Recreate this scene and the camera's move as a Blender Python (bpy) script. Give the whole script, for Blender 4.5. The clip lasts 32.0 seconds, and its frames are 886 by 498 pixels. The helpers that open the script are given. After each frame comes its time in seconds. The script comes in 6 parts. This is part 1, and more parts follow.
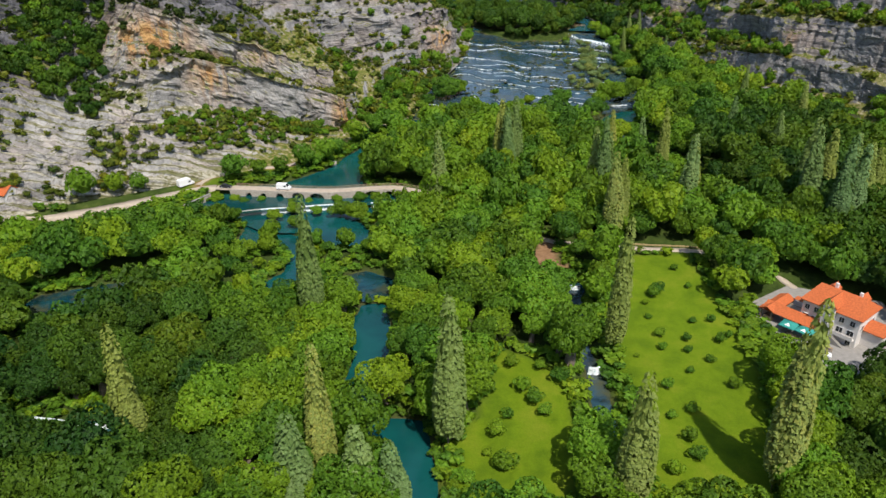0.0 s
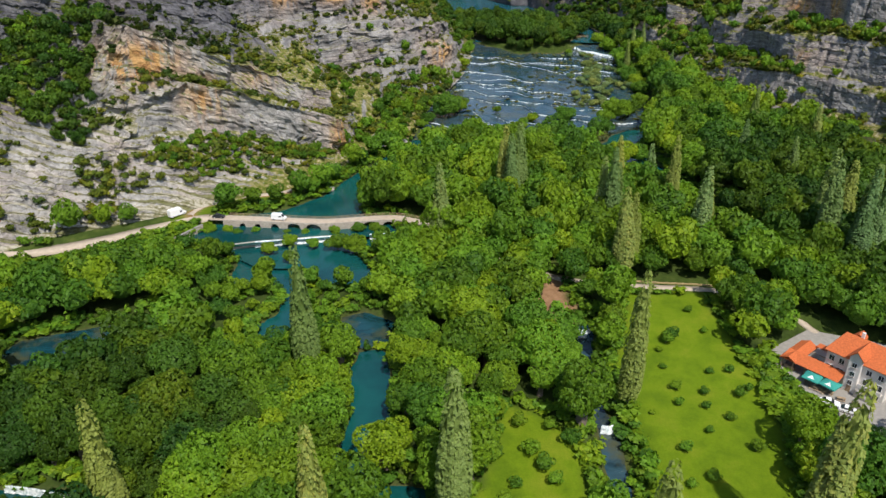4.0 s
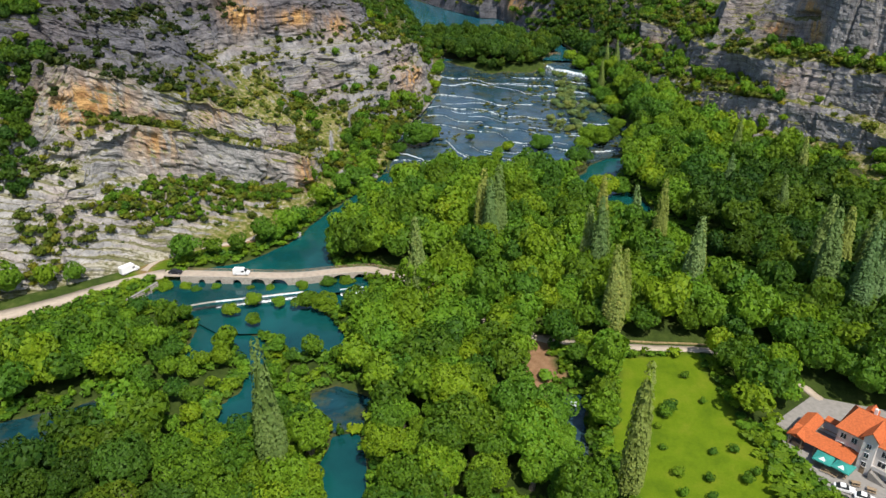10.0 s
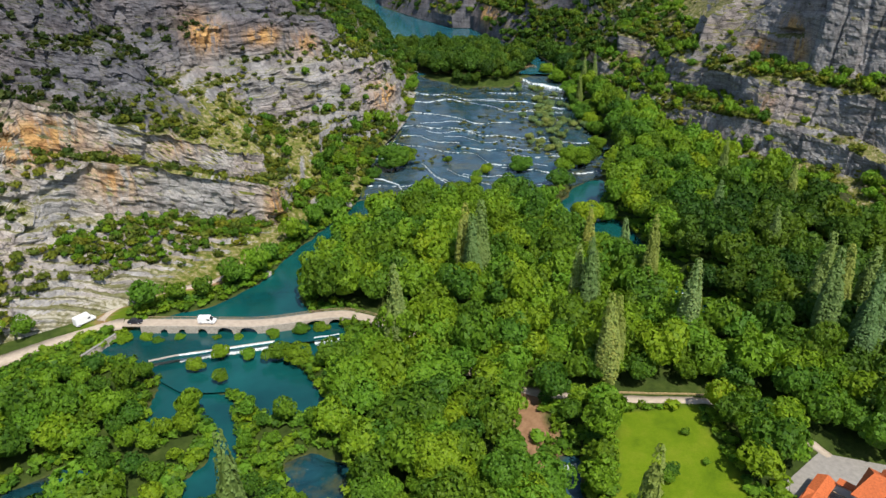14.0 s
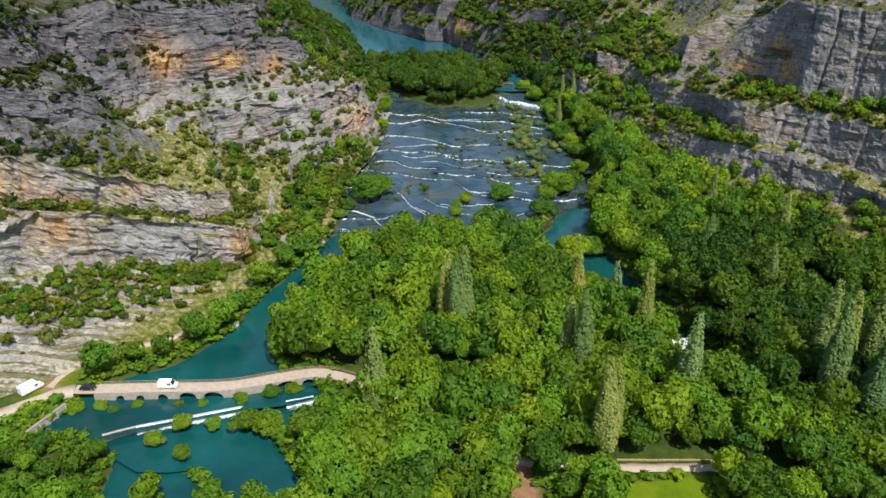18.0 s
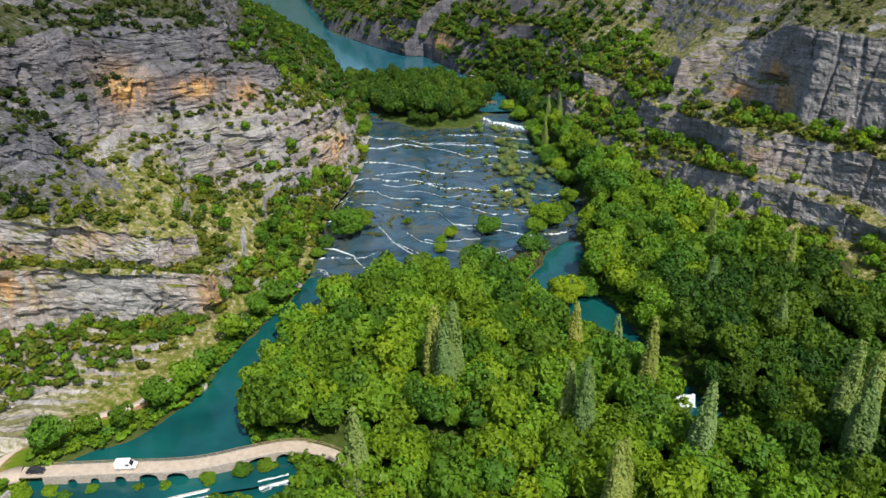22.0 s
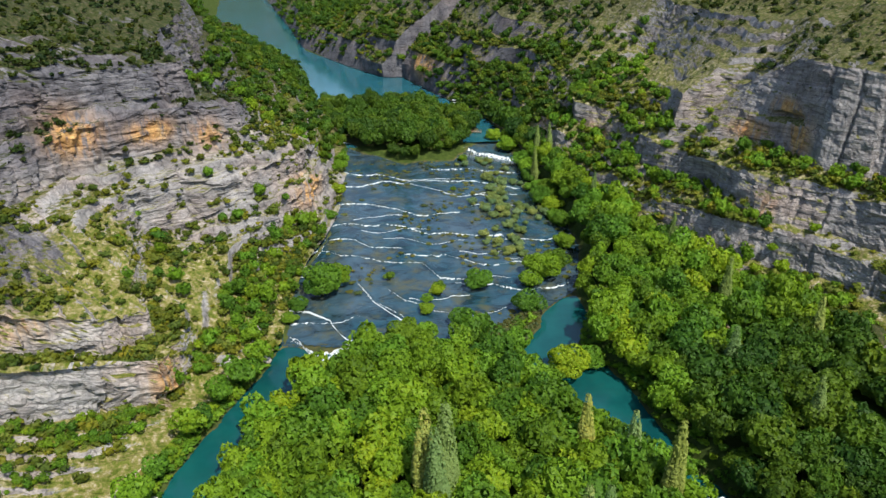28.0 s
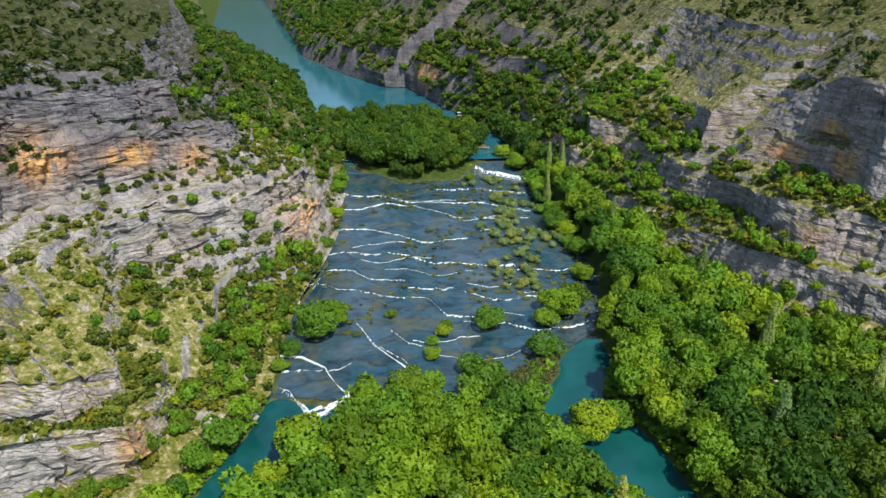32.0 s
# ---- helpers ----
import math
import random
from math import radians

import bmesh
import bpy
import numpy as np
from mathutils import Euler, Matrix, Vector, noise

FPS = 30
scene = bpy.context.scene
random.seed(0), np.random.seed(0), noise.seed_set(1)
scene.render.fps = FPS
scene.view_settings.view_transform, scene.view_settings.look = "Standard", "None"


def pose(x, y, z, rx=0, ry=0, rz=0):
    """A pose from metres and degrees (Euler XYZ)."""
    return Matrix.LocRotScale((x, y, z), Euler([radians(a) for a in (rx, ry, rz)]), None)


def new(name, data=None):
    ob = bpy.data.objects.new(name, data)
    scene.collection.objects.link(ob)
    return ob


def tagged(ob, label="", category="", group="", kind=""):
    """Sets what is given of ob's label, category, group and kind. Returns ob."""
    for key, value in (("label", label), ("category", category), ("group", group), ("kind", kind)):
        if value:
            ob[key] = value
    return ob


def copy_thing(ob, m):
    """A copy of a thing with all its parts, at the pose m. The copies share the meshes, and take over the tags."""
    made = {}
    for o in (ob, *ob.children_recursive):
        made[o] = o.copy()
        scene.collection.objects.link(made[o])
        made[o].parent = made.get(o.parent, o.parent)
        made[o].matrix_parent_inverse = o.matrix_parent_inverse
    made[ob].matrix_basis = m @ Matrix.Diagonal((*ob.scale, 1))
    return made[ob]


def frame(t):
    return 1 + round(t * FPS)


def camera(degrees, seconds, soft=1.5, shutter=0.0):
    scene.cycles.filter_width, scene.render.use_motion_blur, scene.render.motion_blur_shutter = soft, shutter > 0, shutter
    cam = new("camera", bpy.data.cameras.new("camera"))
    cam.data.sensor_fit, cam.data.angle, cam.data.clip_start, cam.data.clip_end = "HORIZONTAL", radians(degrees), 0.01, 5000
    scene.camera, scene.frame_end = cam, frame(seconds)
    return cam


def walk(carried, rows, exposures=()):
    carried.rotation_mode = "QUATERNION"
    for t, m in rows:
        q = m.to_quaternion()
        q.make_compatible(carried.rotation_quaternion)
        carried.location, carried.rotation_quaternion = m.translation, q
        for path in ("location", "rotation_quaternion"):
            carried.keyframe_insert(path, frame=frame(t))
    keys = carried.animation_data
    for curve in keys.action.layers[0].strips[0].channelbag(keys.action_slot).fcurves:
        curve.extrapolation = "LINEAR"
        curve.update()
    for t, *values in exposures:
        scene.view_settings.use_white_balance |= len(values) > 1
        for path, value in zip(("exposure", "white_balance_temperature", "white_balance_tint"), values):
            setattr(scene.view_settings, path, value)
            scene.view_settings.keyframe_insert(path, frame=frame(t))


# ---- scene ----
cam = camera(64.0, 32.0)
METRES, EYE, TILT, LEAN, TURN = 165.0, 95.7, -26.0, 0.0, 0.0
ROWS = [
    (0.0, 0.0, 0.0, 0.0, -0.0, 0.0, 0.0),
    (0.5, -0.0006, 0.0077, 0.0086, 0.0, 0.0, 0.01),
    (1.0, -0.0011, 0.0151, 0.0172, 0.0, -0.0, 0.01),
    (1.5, -0.0017, 0.0227, 0.0258, 0.01, 0.01, 0.02),
    (2.0, -0.0024, 0.0303, 0.0347, 0.01, 0.01, 0.01),
    (2.5, -0.0033, 0.038, 0.0435, -0.01, 0.01, 0.01),
    (3.0, -0.0039, 0.0458, 0.0521, 0.0, 0.02, 0.01),
    (3.5, -0.0046, 0.0535, 0.0609, -0.01, 0.01, 0.02),
    (5.5, -0.0081, 0.0844, 0.0956, -0.52, -0.01, 0.27),
    (6.0, -0.0091, 0.0921, 0.1043, -0.74, -0.02, 0.38),
    (6.5, -0.0101, 0.0999, 0.1128, -0.96, -0.02, 0.48),
    (7.0, -0.0111, 0.1075, 0.1216, -1.17, -0.02, 0.57),
    (7.5, -0.0117, 0.1155, 0.1303, -1.36, -0.02, 0.67),
    (8.0, -0.0126, 0.1233, 0.1392, -1.56, -0.01, 0.78),
    (8.5, -0.0132, 0.1313, 0.1479, -1.76, 0.0, 0.88),
    (9.0, -0.0141, 0.1397, 0.1566, -1.98, 0.02, 0.98),
    (9.5, -0.0147, 0.1484, 0.1656, -2.21, 0.01, 1.08),
    (10.0, -0.0152, 0.1575, 0.1746, -2.47, 0.02, 1.19),
    (10.5, -0.016, 0.1669, 0.1839, -2.75, 0.01, 1.31),
    (11.0, -0.0169, 0.1765, 0.1933, -3.03, 0.01, 1.44),
    (11.5, -0.0172, 0.1866, 0.2025, -3.26, 0.04, 1.55),
    (12.0, -0.0178, 0.1969, 0.2122, -3.49, 0.02, 1.67),
    (12.5, -0.0184, 0.2072, 0.2222, -3.74, 0.02, 1.78),
    (13.0, -0.0194, 0.2179, 0.2323, -4.0, 0.02, 1.89),
    (13.5, -0.0202, 0.229, 0.2419, -4.26, 0.02, 2.02),
    (14.0, -0.0204, 0.2405, 0.2517, -4.56, 0.04, 2.16),
    (14.5, -0.0208, 0.2514, 0.262, -4.87, 0.04, 2.31),
    (16.5, -0.0212, 0.2974, 0.3043, -5.92, 0.05, 2.83),
    (17.0, -0.0204, 0.3093, 0.3151, -6.17, 0.08, 2.97),
    (17.5, -0.0204, 0.3225, 0.3255, -6.39, 0.13, 3.07),
    (18.0, -0.0198, 0.3351, 0.3364, -6.62, 0.17, 3.18),
    (18.5, -0.0191, 0.3479, 0.3474, -6.84, 0.21, 3.28),
    (19.0, -0.0179, 0.3599, 0.3575, -7.04, 0.25, 3.39),
    (19.5, -0.0169, 0.3727, 0.3686, -7.29, 0.27, 3.51),
    (20.0, -0.0156, 0.3862, 0.379, -7.53, 0.32, 3.61),
    (20.5, -0.0148, 0.3995, 0.3904, -7.73, 0.33, 3.7),
    (21.0, -0.013, 0.4128, 0.4017, -7.89, 0.34, 3.78),
    (21.5, -0.0115, 0.4264, 0.4127, -8.0, 0.37, 3.81),
    (22.0, -0.0103, 0.4393, 0.4244, -8.13, 0.4, 3.88),
    (22.5, -0.009, 0.4529, 0.4347, -8.29, 0.45, 3.96),
    (23.0, -0.0081, 0.4666, 0.4451, -8.46, 0.51, 4.04),
    (23.5, -0.0064, 0.4794, 0.4564, -8.59, 0.54, 4.12),
    (24.0, -0.0053, 0.4928, 0.4667, -8.74, 0.58, 4.19),
    (24.5, -0.0031, 0.506, 0.4773, -8.88, 0.62, 4.26),
    (25.0, -0.0016, 0.5193, 0.4892, -9.07, 0.62, 4.35),
    (25.5, -0.0003, 0.5334, 0.5003, -9.25, 0.65, 4.43),
    (27.5, 0.0078, 0.5942, 0.5421, -9.76, 0.71, 4.73),
    (28.0, 0.0094, 0.6114, 0.551, -9.77, 0.73, 4.74),
    (28.5, 0.0114, 0.629, 0.5602, -9.76, 0.75, 4.72),
    (29.0, 0.0138, 0.6471, 0.569, -9.75, 0.78, 4.72),
    (29.5, 0.0164, 0.6654, 0.5786, -9.73, 0.8, 4.7),
    (30.0, 0.0192, 0.6848, 0.588, -9.7, 0.83, 4.68),
    (30.5, 0.0222, 0.7045, 0.5982, -9.68, 0.85, 4.66),
    (31.0, 0.0254, 0.7244, 0.6083, -9.64, 0.9, 4.67),
    (31.5, 0.0287, 0.7448, 0.6166, -9.6, 0.94, 4.7),
    (32.0, 0.0312, 0.7651, 0.6246, -9.58, 1.0, 4.7),
]
walk(cam, [(t, pose(0, 0, EYE, TILT, LEAN, TURN) @ pose(METRES * x, METRES * y, METRES * z, 90 + pitch, roll, yaw)) for t, x, y, z, yaw, pitch, roll in ROWS],
     [(0, 0.04), (10, 0.12), (20, 0.23), (32, 0.38)])

# ---- world, sun ----
SUN = Vector((0.22, -0.57, 0.95)).normalized()
world = bpy.data.worlds.new("sky")
scene.world = world
world.use_nodes = True
wn = world.node_tree
sky = wn.nodes.new("ShaderNodeTexSky")
sky.sky_type, sky.sun_disc = "NISHITA", False
sky.sun_elevation = math.asin(SUN.z)
sky.sun_rotation = math.atan2(SUN.x, SUN.y)
wn.links.new(sky.outputs[0], wn.nodes["Background"].inputs[0])
wn.nodes["Background"].inputs[1].default_value = 0.15
sun = new("sun", bpy.data.lights.new("sun", "SUN"))
sun.data.energy, sun.data.angle, sun.data.color = 5.0, radians(1.2), (1.0, 0.94, 0.84)
sun.matrix_world = Matrix.Translation((0, 0, 400)) @ SUN.to_track_quat("Z", "Y").to_matrix().to_4x4()


# ---- materials ----
class Mat:
    """A small builder for node materials."""

    def __init__(self, name, rough=0.9, spec=0.2):
        self.m = bpy.data.materials.new(name)
        self.m.use_nodes = True
        self.t = self.m.node_tree
        self.b = self.t.nodes["Principled BSDF"]
        self.b.inputs["Roughness"].default_value = rough
        self.b.inputs["Specular IOR Level"].default_value = spec
        self.geo = None

    def node(self, kind, **kw):
        n = self.t.nodes.new(kind)
        for k, v in kw.items():
            n.inputs[k].default_value = v
        return n

    def link(self, a, b):
        self.t.links.new(a, b)

    def pos(self, scale=(1, 1, 1)):
        if not self.geo:
            self.geo = self.t.nodes.new("ShaderNodeNewGeometry")
        if scale == (1, 1, 1):
            return self.geo.outputs["Position"]
        v = self.t.nodes.new("ShaderNodeVectorMath")
        v.operation = "MULTIPLY"
        v.inputs[1].default_value = scale
        self.link(self.geo.outputs["Position"], v.inputs[0])
        return v.outputs[0]

    def noise(self, scale, detail=4, rough=0.6, stretch=(1, 1, 1), distortion=0.0):
        n = self.node("ShaderNodeTexNoise", Scale=scale, Detail=detail, Roughness=rough, Distortion=distortion)
        self.link(self.pos(stretch), n.inputs["Vector"])
        return n.outputs["Fac"]

    def ramp(self, fac, *stops):
        r = self.t.nodes.new("ShaderNodeValToRGB")
        e = r.color_ramp.elements
        while len(e) < len(stops):
            e.new(0.5)
        for el, (p, c) in zip(e, stops):
            el.position = p
            el.color = (*c, 1) if isinstance(c, tuple) else (c, c, c, 1)
        self.link(fac, r.inputs[0])
        return r.outputs[0]

    def mix(self, fac, a, b, mode="MIX"):
        n = self.t.nodes.new("ShaderNodeMix")
        n.data_type, n.blend_type = "RGBA", mode
        for sock, v in ((n.inputs[0], fac), (n.inputs[6], a), (n.inputs[7], b)):
            if isinstance(v, (int, float)):
                sock.default_value = v if sock == n.inputs[0] else (v, v, v, 1)
            elif isinstance(v, tuple):
                sock.default_value = (*v, 1)
            else:
                self.link(v, sock)
        return n.outputs[2]

    def math(self, op, a, b=0.0):
        n = self.t.nodes.new("ShaderNodeMath")
        n.operation = op
        for sock, v in zip(n.inputs, (a, b)):
            if isinstance(v, (int, float)):
                sock.default_value = v
            else:
                self.link(v, sock)
        return n.outputs[0]

    def attr(self, name):
        n = self.t.nodes.new("ShaderNodeAttribute")
        n.attribute_name = name
        return n.outputs["Fac"]

    def color(self, c):
        if isinstance(c, tuple):
            self.b.inputs["Base Color"].default_value = (*c, 1)
        else:
            self.link(c, self.b.inputs["Base Color"])
        return self

    def bump(self, height, strength=0.5, dist=0.3):
        n = self.node("ShaderNodeBump", Strength=strength, Distance=dist)
        self.link(height, n.inputs["Height"])
        self.link(n.outputs[0], self.b.inputs["Normal"])
        return self


def leaf_material(name, dark, light, random_source):
    """Foliage: a tint for each tree, a second one for each clump of leaves, and light that passes through."""
    k = Mat(name, 0.62, 0.25)
    if random_source == "object":
        tint = k.t.nodes.new("ShaderNodeObjectInfo").outputs["Random"]
    else:
        tint = k.attr("tint")
    k.pos()
    island = k.geo.outputs["Random Per Island"]
    f = k.math("ADD", k.math("MULTIPLY", tint, 0.66), k.math("MULTIPLY", island, 0.34))
    mid = tuple(0.55 * p + 0.45 * q for p, q in zip(dark, light))
    c = k.ramp(f, (0.08, dark), (0.42, mid), (0.78, light), (0.97, (light[0] * 1.3, light[1] * 1.08, light[2])))
    hue = k.ramp(k.math("FRACT", k.math("MULTIPLY", tint, 7.31)), (0.0, (0.80, 0.95, 1.35)), (0.5, (1.0, 1.0, 1.0)), (1.0, (1.26, 1.05, 0.80)))
    c = k.mix(1.0, c, hue, "MULTIPLY")
    grain = k.ramp(k.noise(2.8, 4, 0.72), (0.32, 0.42), (0.5, 1.0), (0.68, 1.35))
    c = k.mix(0.8, c, grain, "MULTIPLY")
    k.color(c)
    tr = k.t.nodes.new("ShaderNodeBsdfTranslucent")
    k.link(k.mix(1.0, c, (1.0, 1.0, 0.45), "MULTIPLY"), tr.inputs["Color"])
    mx = k.t.nodes.new("ShaderNodeMixShader")
    mx.inputs[0].default_value = 0.42
    out = k.t.nodes["Material Output"]
    k.link(k.b.outputs[0], mx.inputs[1])
    k.link(tr.outputs[0], mx.inputs[2])
    k.link(mx.outputs[0], out.inputs[0])
    return k.m


def plain(name, c, rough=0.8, var=0.25, scale=1.5, metal=0.0):
    k = Mat(name, rough, 0.3)
    k.color(k.ramp(k.noise(scale), (0.3, tuple(v * (1 - var) for v in c)), (0.7, tuple(min(1, v * (1 + var)) for v in c))))
    k.b.inputs["Metallic"].default_value = metal
    return k.m


def make_rock():
    """Bedded limestone: blocks and joints follow the beds of the wall (attribute bed), ledges carry turf or scree."""
    k = Mat("limestone_slope", 0.92, 0.15)
    k.pos()
    sep = k.t.nodes.new("ShaderNodeSeparateXYZ")
    k.link(k.geo.outputs["Normal"], sep.inputs[0])
    place = k.t.nodes.new("ShaderNodeSeparateXYZ")
    k.link(k.pos(), place.inputs[0])
    lay = k.t.nodes.new("ShaderNodeCombineXYZ")
    k.link(place.outputs[0], lay.inputs[0])
    k.link(place.outputs[1], lay.inputs[1])
    k.link(k.attr("bed"), lay.inputs[2])
    wn_ = k.node("ShaderNodeTexNoise", Scale=0.22, Detail=4, Roughness=0.6)
    k.link(k.pos(), wn_.inputs["Vector"])
    off = k.t.nodes.new("ShaderNodeVectorMath")
    off.operation = "MULTIPLY_ADD"
    k.link(wn_.outputs["Color"], off.inputs[0])
    off.inputs[1].default_value = (4.0, 4.0, 1.6)
    k.link(lay.outputs[0], off.inputs[2])

    def scaled(v):
        n = k.t.nodes.new("ShaderNodeVectorMath")
        n.operation = "MULTIPLY"
        n.inputs[1].default_value = v
        k.link(off.outputs[0], n.inputs[0])
        return n.outputs[0]

    def cells(v, feature):
        n = k.node("ShaderNodeTexVoronoi", Scale=1.0, Randomness=0.85)
        n.feature = feature
        k.link(scaled(v), n.inputs["Vector"])
        return n

    # grey rock; its dark blue cast also holds cloud shade and haze
    grey = k.ramp(k.noise(0.13, 7, 0.62), (0.34, (0.078, 0.078, 0.090)), (0.48, (0.135, 0.133, 0.147)), (0.62, (0.192, 0.187, 0.198)), (0.76, (0.255, 0.246, 0.250)))
    pale = k.ramp(k.noise(0.17, 7, 0.62), (0.32, (0.265, 0.257, 0.250)), (0.48, (0.385, 0.372, 0.357)), (0.64, (0.50, 0.480, 0.452)))
    grey = k.mix(k.attr("pale"), grey, pale)
    warm = k.ramp(k.noise(0.045, 4, 0.6), (0.46, (1, 1, 1)), (0.64, (1.16, 0.92, 0.80)))
    grey = k.mix(0.45, grey, warm, "MULTIPLY")
    # broad tones of the blocks, then dark runs down the face
    tone = k.t.nodes.new("ShaderNodeSeparateColor")
    k.link(cells((0.13, 0.13, 0.30), "F1").outputs["Color"], tone.inputs[0])
    grey = k.mix(0.55, grey, k.ramp(tone.outputs[0], (0.0, 0.78), (0.5, 1.0), (1.0, 1.12)), "MULTIPLY")
    run = k.ramp(k.noise(1.0, 6, 0.65, (0.42, 0.42, 0.045)), (0.34, 0.52), (0.47, 0.95), (0.7, 1.06))
    grey = k.mix(0.6, grey, run, "MULTIPLY")
    streak = k.ramp(k.noise(1.0, 6, 0.65, (0.30, 0.30, 0.05)), (0.38, 0.0), (0.52, 1.0))
    rust = k.math("MULTIPLY", k.attr("rust"), streak)
    grey = k.mix(rust, grey, k.ramp(k.noise(0.3, 5), (0.35, (0.40, 0.20, 0.08)), (0.65, (0.64, 0.40, 0.16))))
    # bedding planes and joints: thin and dark, in places only
    bn = k.node("ShaderNodeTexNoise", Scale=1.0, Detail=3, Roughness=0.55)
    k.link(scaled((0.022, 0.022, 0.55)), bn.inputs["Vector"])
    beds = k.ramp(bn.outputs["Fac"], (0.455, 1.0), (0.485, 0.42), (0.50, 0.42), (0.535, 1.0), (0.62, 1.0), (0.635, 0.6), (0.66, 1.0))
    grey = k.mix(0.45, grey, beds, "MULTIPLY")
    part_ = k.ramp(k.noise(0.12, 3), (0.42, 0.0), (0.6, 1.0))
    wide = k.ramp(cells((0.15, 0.15, 0.26), "DISTANCE_TO_EDGE").outputs["Distance"], (0.0, 0.30), (0.018, 0.6), (0.045, 1.0))
    thin = k.ramp(cells((0.50, 0.50, 0.80), "DISTANCE_TO_EDGE").outputs["Distance"], (0.0, 0.45), (0.06, 1.0))
    grey = k.mix(k.math("MULTIPLY", part_, 0.8), grey, wide, "MULTIPLY")
    grey = k.mix(0.28, grey, thin, "MULTIPLY")
    fine = k.ramp(k.noise(1.9, 8, 0.72), (0.30, 0.55), (0.46, 1.0), (0.68, 1.16))
    grey = k.mix(0.9, grey, fine, "MULTIPLY")
    tuft = k.noise(0.55, 6, 0.72)
    turf = k.ramp(tuft, (0.32, (0.014, 0.025, 0.006)), (0.46, (0.031, 0.043, 0.011)), (0.58, (0.064, 0.062, 0.027)), (0.70, (0.135, 0.122, 0.095)))
    meadow = k.ramp(tuft, (0.30, (0.045, 0.075, 0.008)), (0.44, (0.10, 0.125, 0.016)), (0.55, (0.22, 0.195, 0.070)), (0.66, (0.40, 0.36, 0.26)))
    turf = k.mix(k.attr("lush"), turf, meadow)
    scree = k.ramp(tuft, (0.34, (0.085, 0.095, 0.02)), (0.44, (0.22, 0.20, 0.12)), (0.56, (0.40, 0.375, 0.30)))
    strata = k.ramp(bn.outputs["Fac"], (0.34, 0.0), (0.42, 1.0), (0.47, 1.0), (0.53, 0.0), (0.60, 0.0), (0.66, 0.8))
    scree = k.mix(k.math("MULTIPLY", strata, 0.8), scree, (0.125, 0.128, 0.042))
    scree = k.mix(0.8, scree, beds, "MULTIPLY")
    scree = k.mix(0.6, scree, fine, "MULTIPLY")
    soil = k.mix(k.attr("bare"), turf, scree)
    flat = k.math("ADD", sep.outputs[2], k.math("MULTIPLY", k.math("SUBTRACT", k.noise(0.22, 6, 0.65), 0.5), 0.55))
    flat = k.math("SUBTRACT", flat, k.math("MULTIPLY", k.attr("stony"), 0.30))
    k.color(k.mix(k.ramp(flat, (0.50, 0.0), (0.62, 1.0)), grey, soil))
    relief = k.math("ADD", k.math("MULTIPLY", wide, 0.35), k.math("ADD", k.math("MULTIPLY", beds, 0.35), k.math("ADD", k.math("MULTIPLY", k.noise(0.5, 6, 0.65, (1, 1, 1.3)), 1.2), k.math("MULTIPLY", fine, 0.22))))
    k.bump(relief, 0.9, 0.9)
    return k.m


def make_floor():
    k = Mat("valley_floor", 0.95, 0.1)
    litter = k.ramp(k.noise(0.25, 6, 0.7), (0.3, (0.02, 0.034, 0.008)), (0.55, (0.045, 0.07, 0.013)), (0.75, (0.085, 0.10, 0.027)))
    lawn = k.ramp(k.noise(0.12, 7, 0.65), (0.3, (0.072, 0.126, 0.005)), (0.5, (0.112, 0.176, 0.006)), (0.72, (0.168, 0.205, 0.014)))
    lawn = k.mix(0.6, lawn, k.ramp(k.noise(3.0, 4), (0.3, 0.75), (0.7, 1.15)), "MULTIPLY")
    earth = k.ramp(k.noise(0.6, 6, 0.7), (0.3, (0.19, 0.105, 0.055)), (0.7, (0.31, 0.19, 0.11)))
    bed = k.ramp(k.noise(0.3, 5), (0.35, (0.03, 0.045, 0.02)), (0.65, (0.10, 0.09, 0.035)))
    c = k.mix(k.attr("lawn"), litter, lawn)
    c = k.mix(k.attr("earth"), c, earth)
    c = k.mix(k.attr("bed"), c, bed)
    k.color(c).bump(k.noise(1.6, 6, 0.7), 0.7, 0.3)
    return k.m


def make_water(name, deep, shallow, ripple, foamy=0.0):
    k = Mat(name, 0.16 if foamy else 0.08, 0.5)
    c = k.ramp(k.noise(0.035, 4, 0.6), (0.35, deep), (0.68, shallow))
    if foamy:
        c = k.mix(1.0, c, k.ramp(k.noise(0.16, 5, 0.65, (0.6, 1.0, 1.0), 0.8), (0.36, 0.45), (0.52, 1.0), (0.68, 1.35)), "MULTIPLY")
        weed = k.ramp(k.noise(0.11, 5, 0.65), (0.5, 0.0), (0.66, 0.75))
        c = k.mix(weed, c, (0.075, 0.075, 0.03))
        f = k.ramp(k.noise(0.55, 7, 0.75, (0.5, 1.0, 1.0), 1.2), (0.62, 0.0), (0.74, foamy))
        c = k.mix(f, c, (0.75, 0.78, 0.78))
    k.color(c).bump(k.noise(ripple, 4, 0.6, (1, 1.5, 1)), 0.25, 0.15)
    return k.m


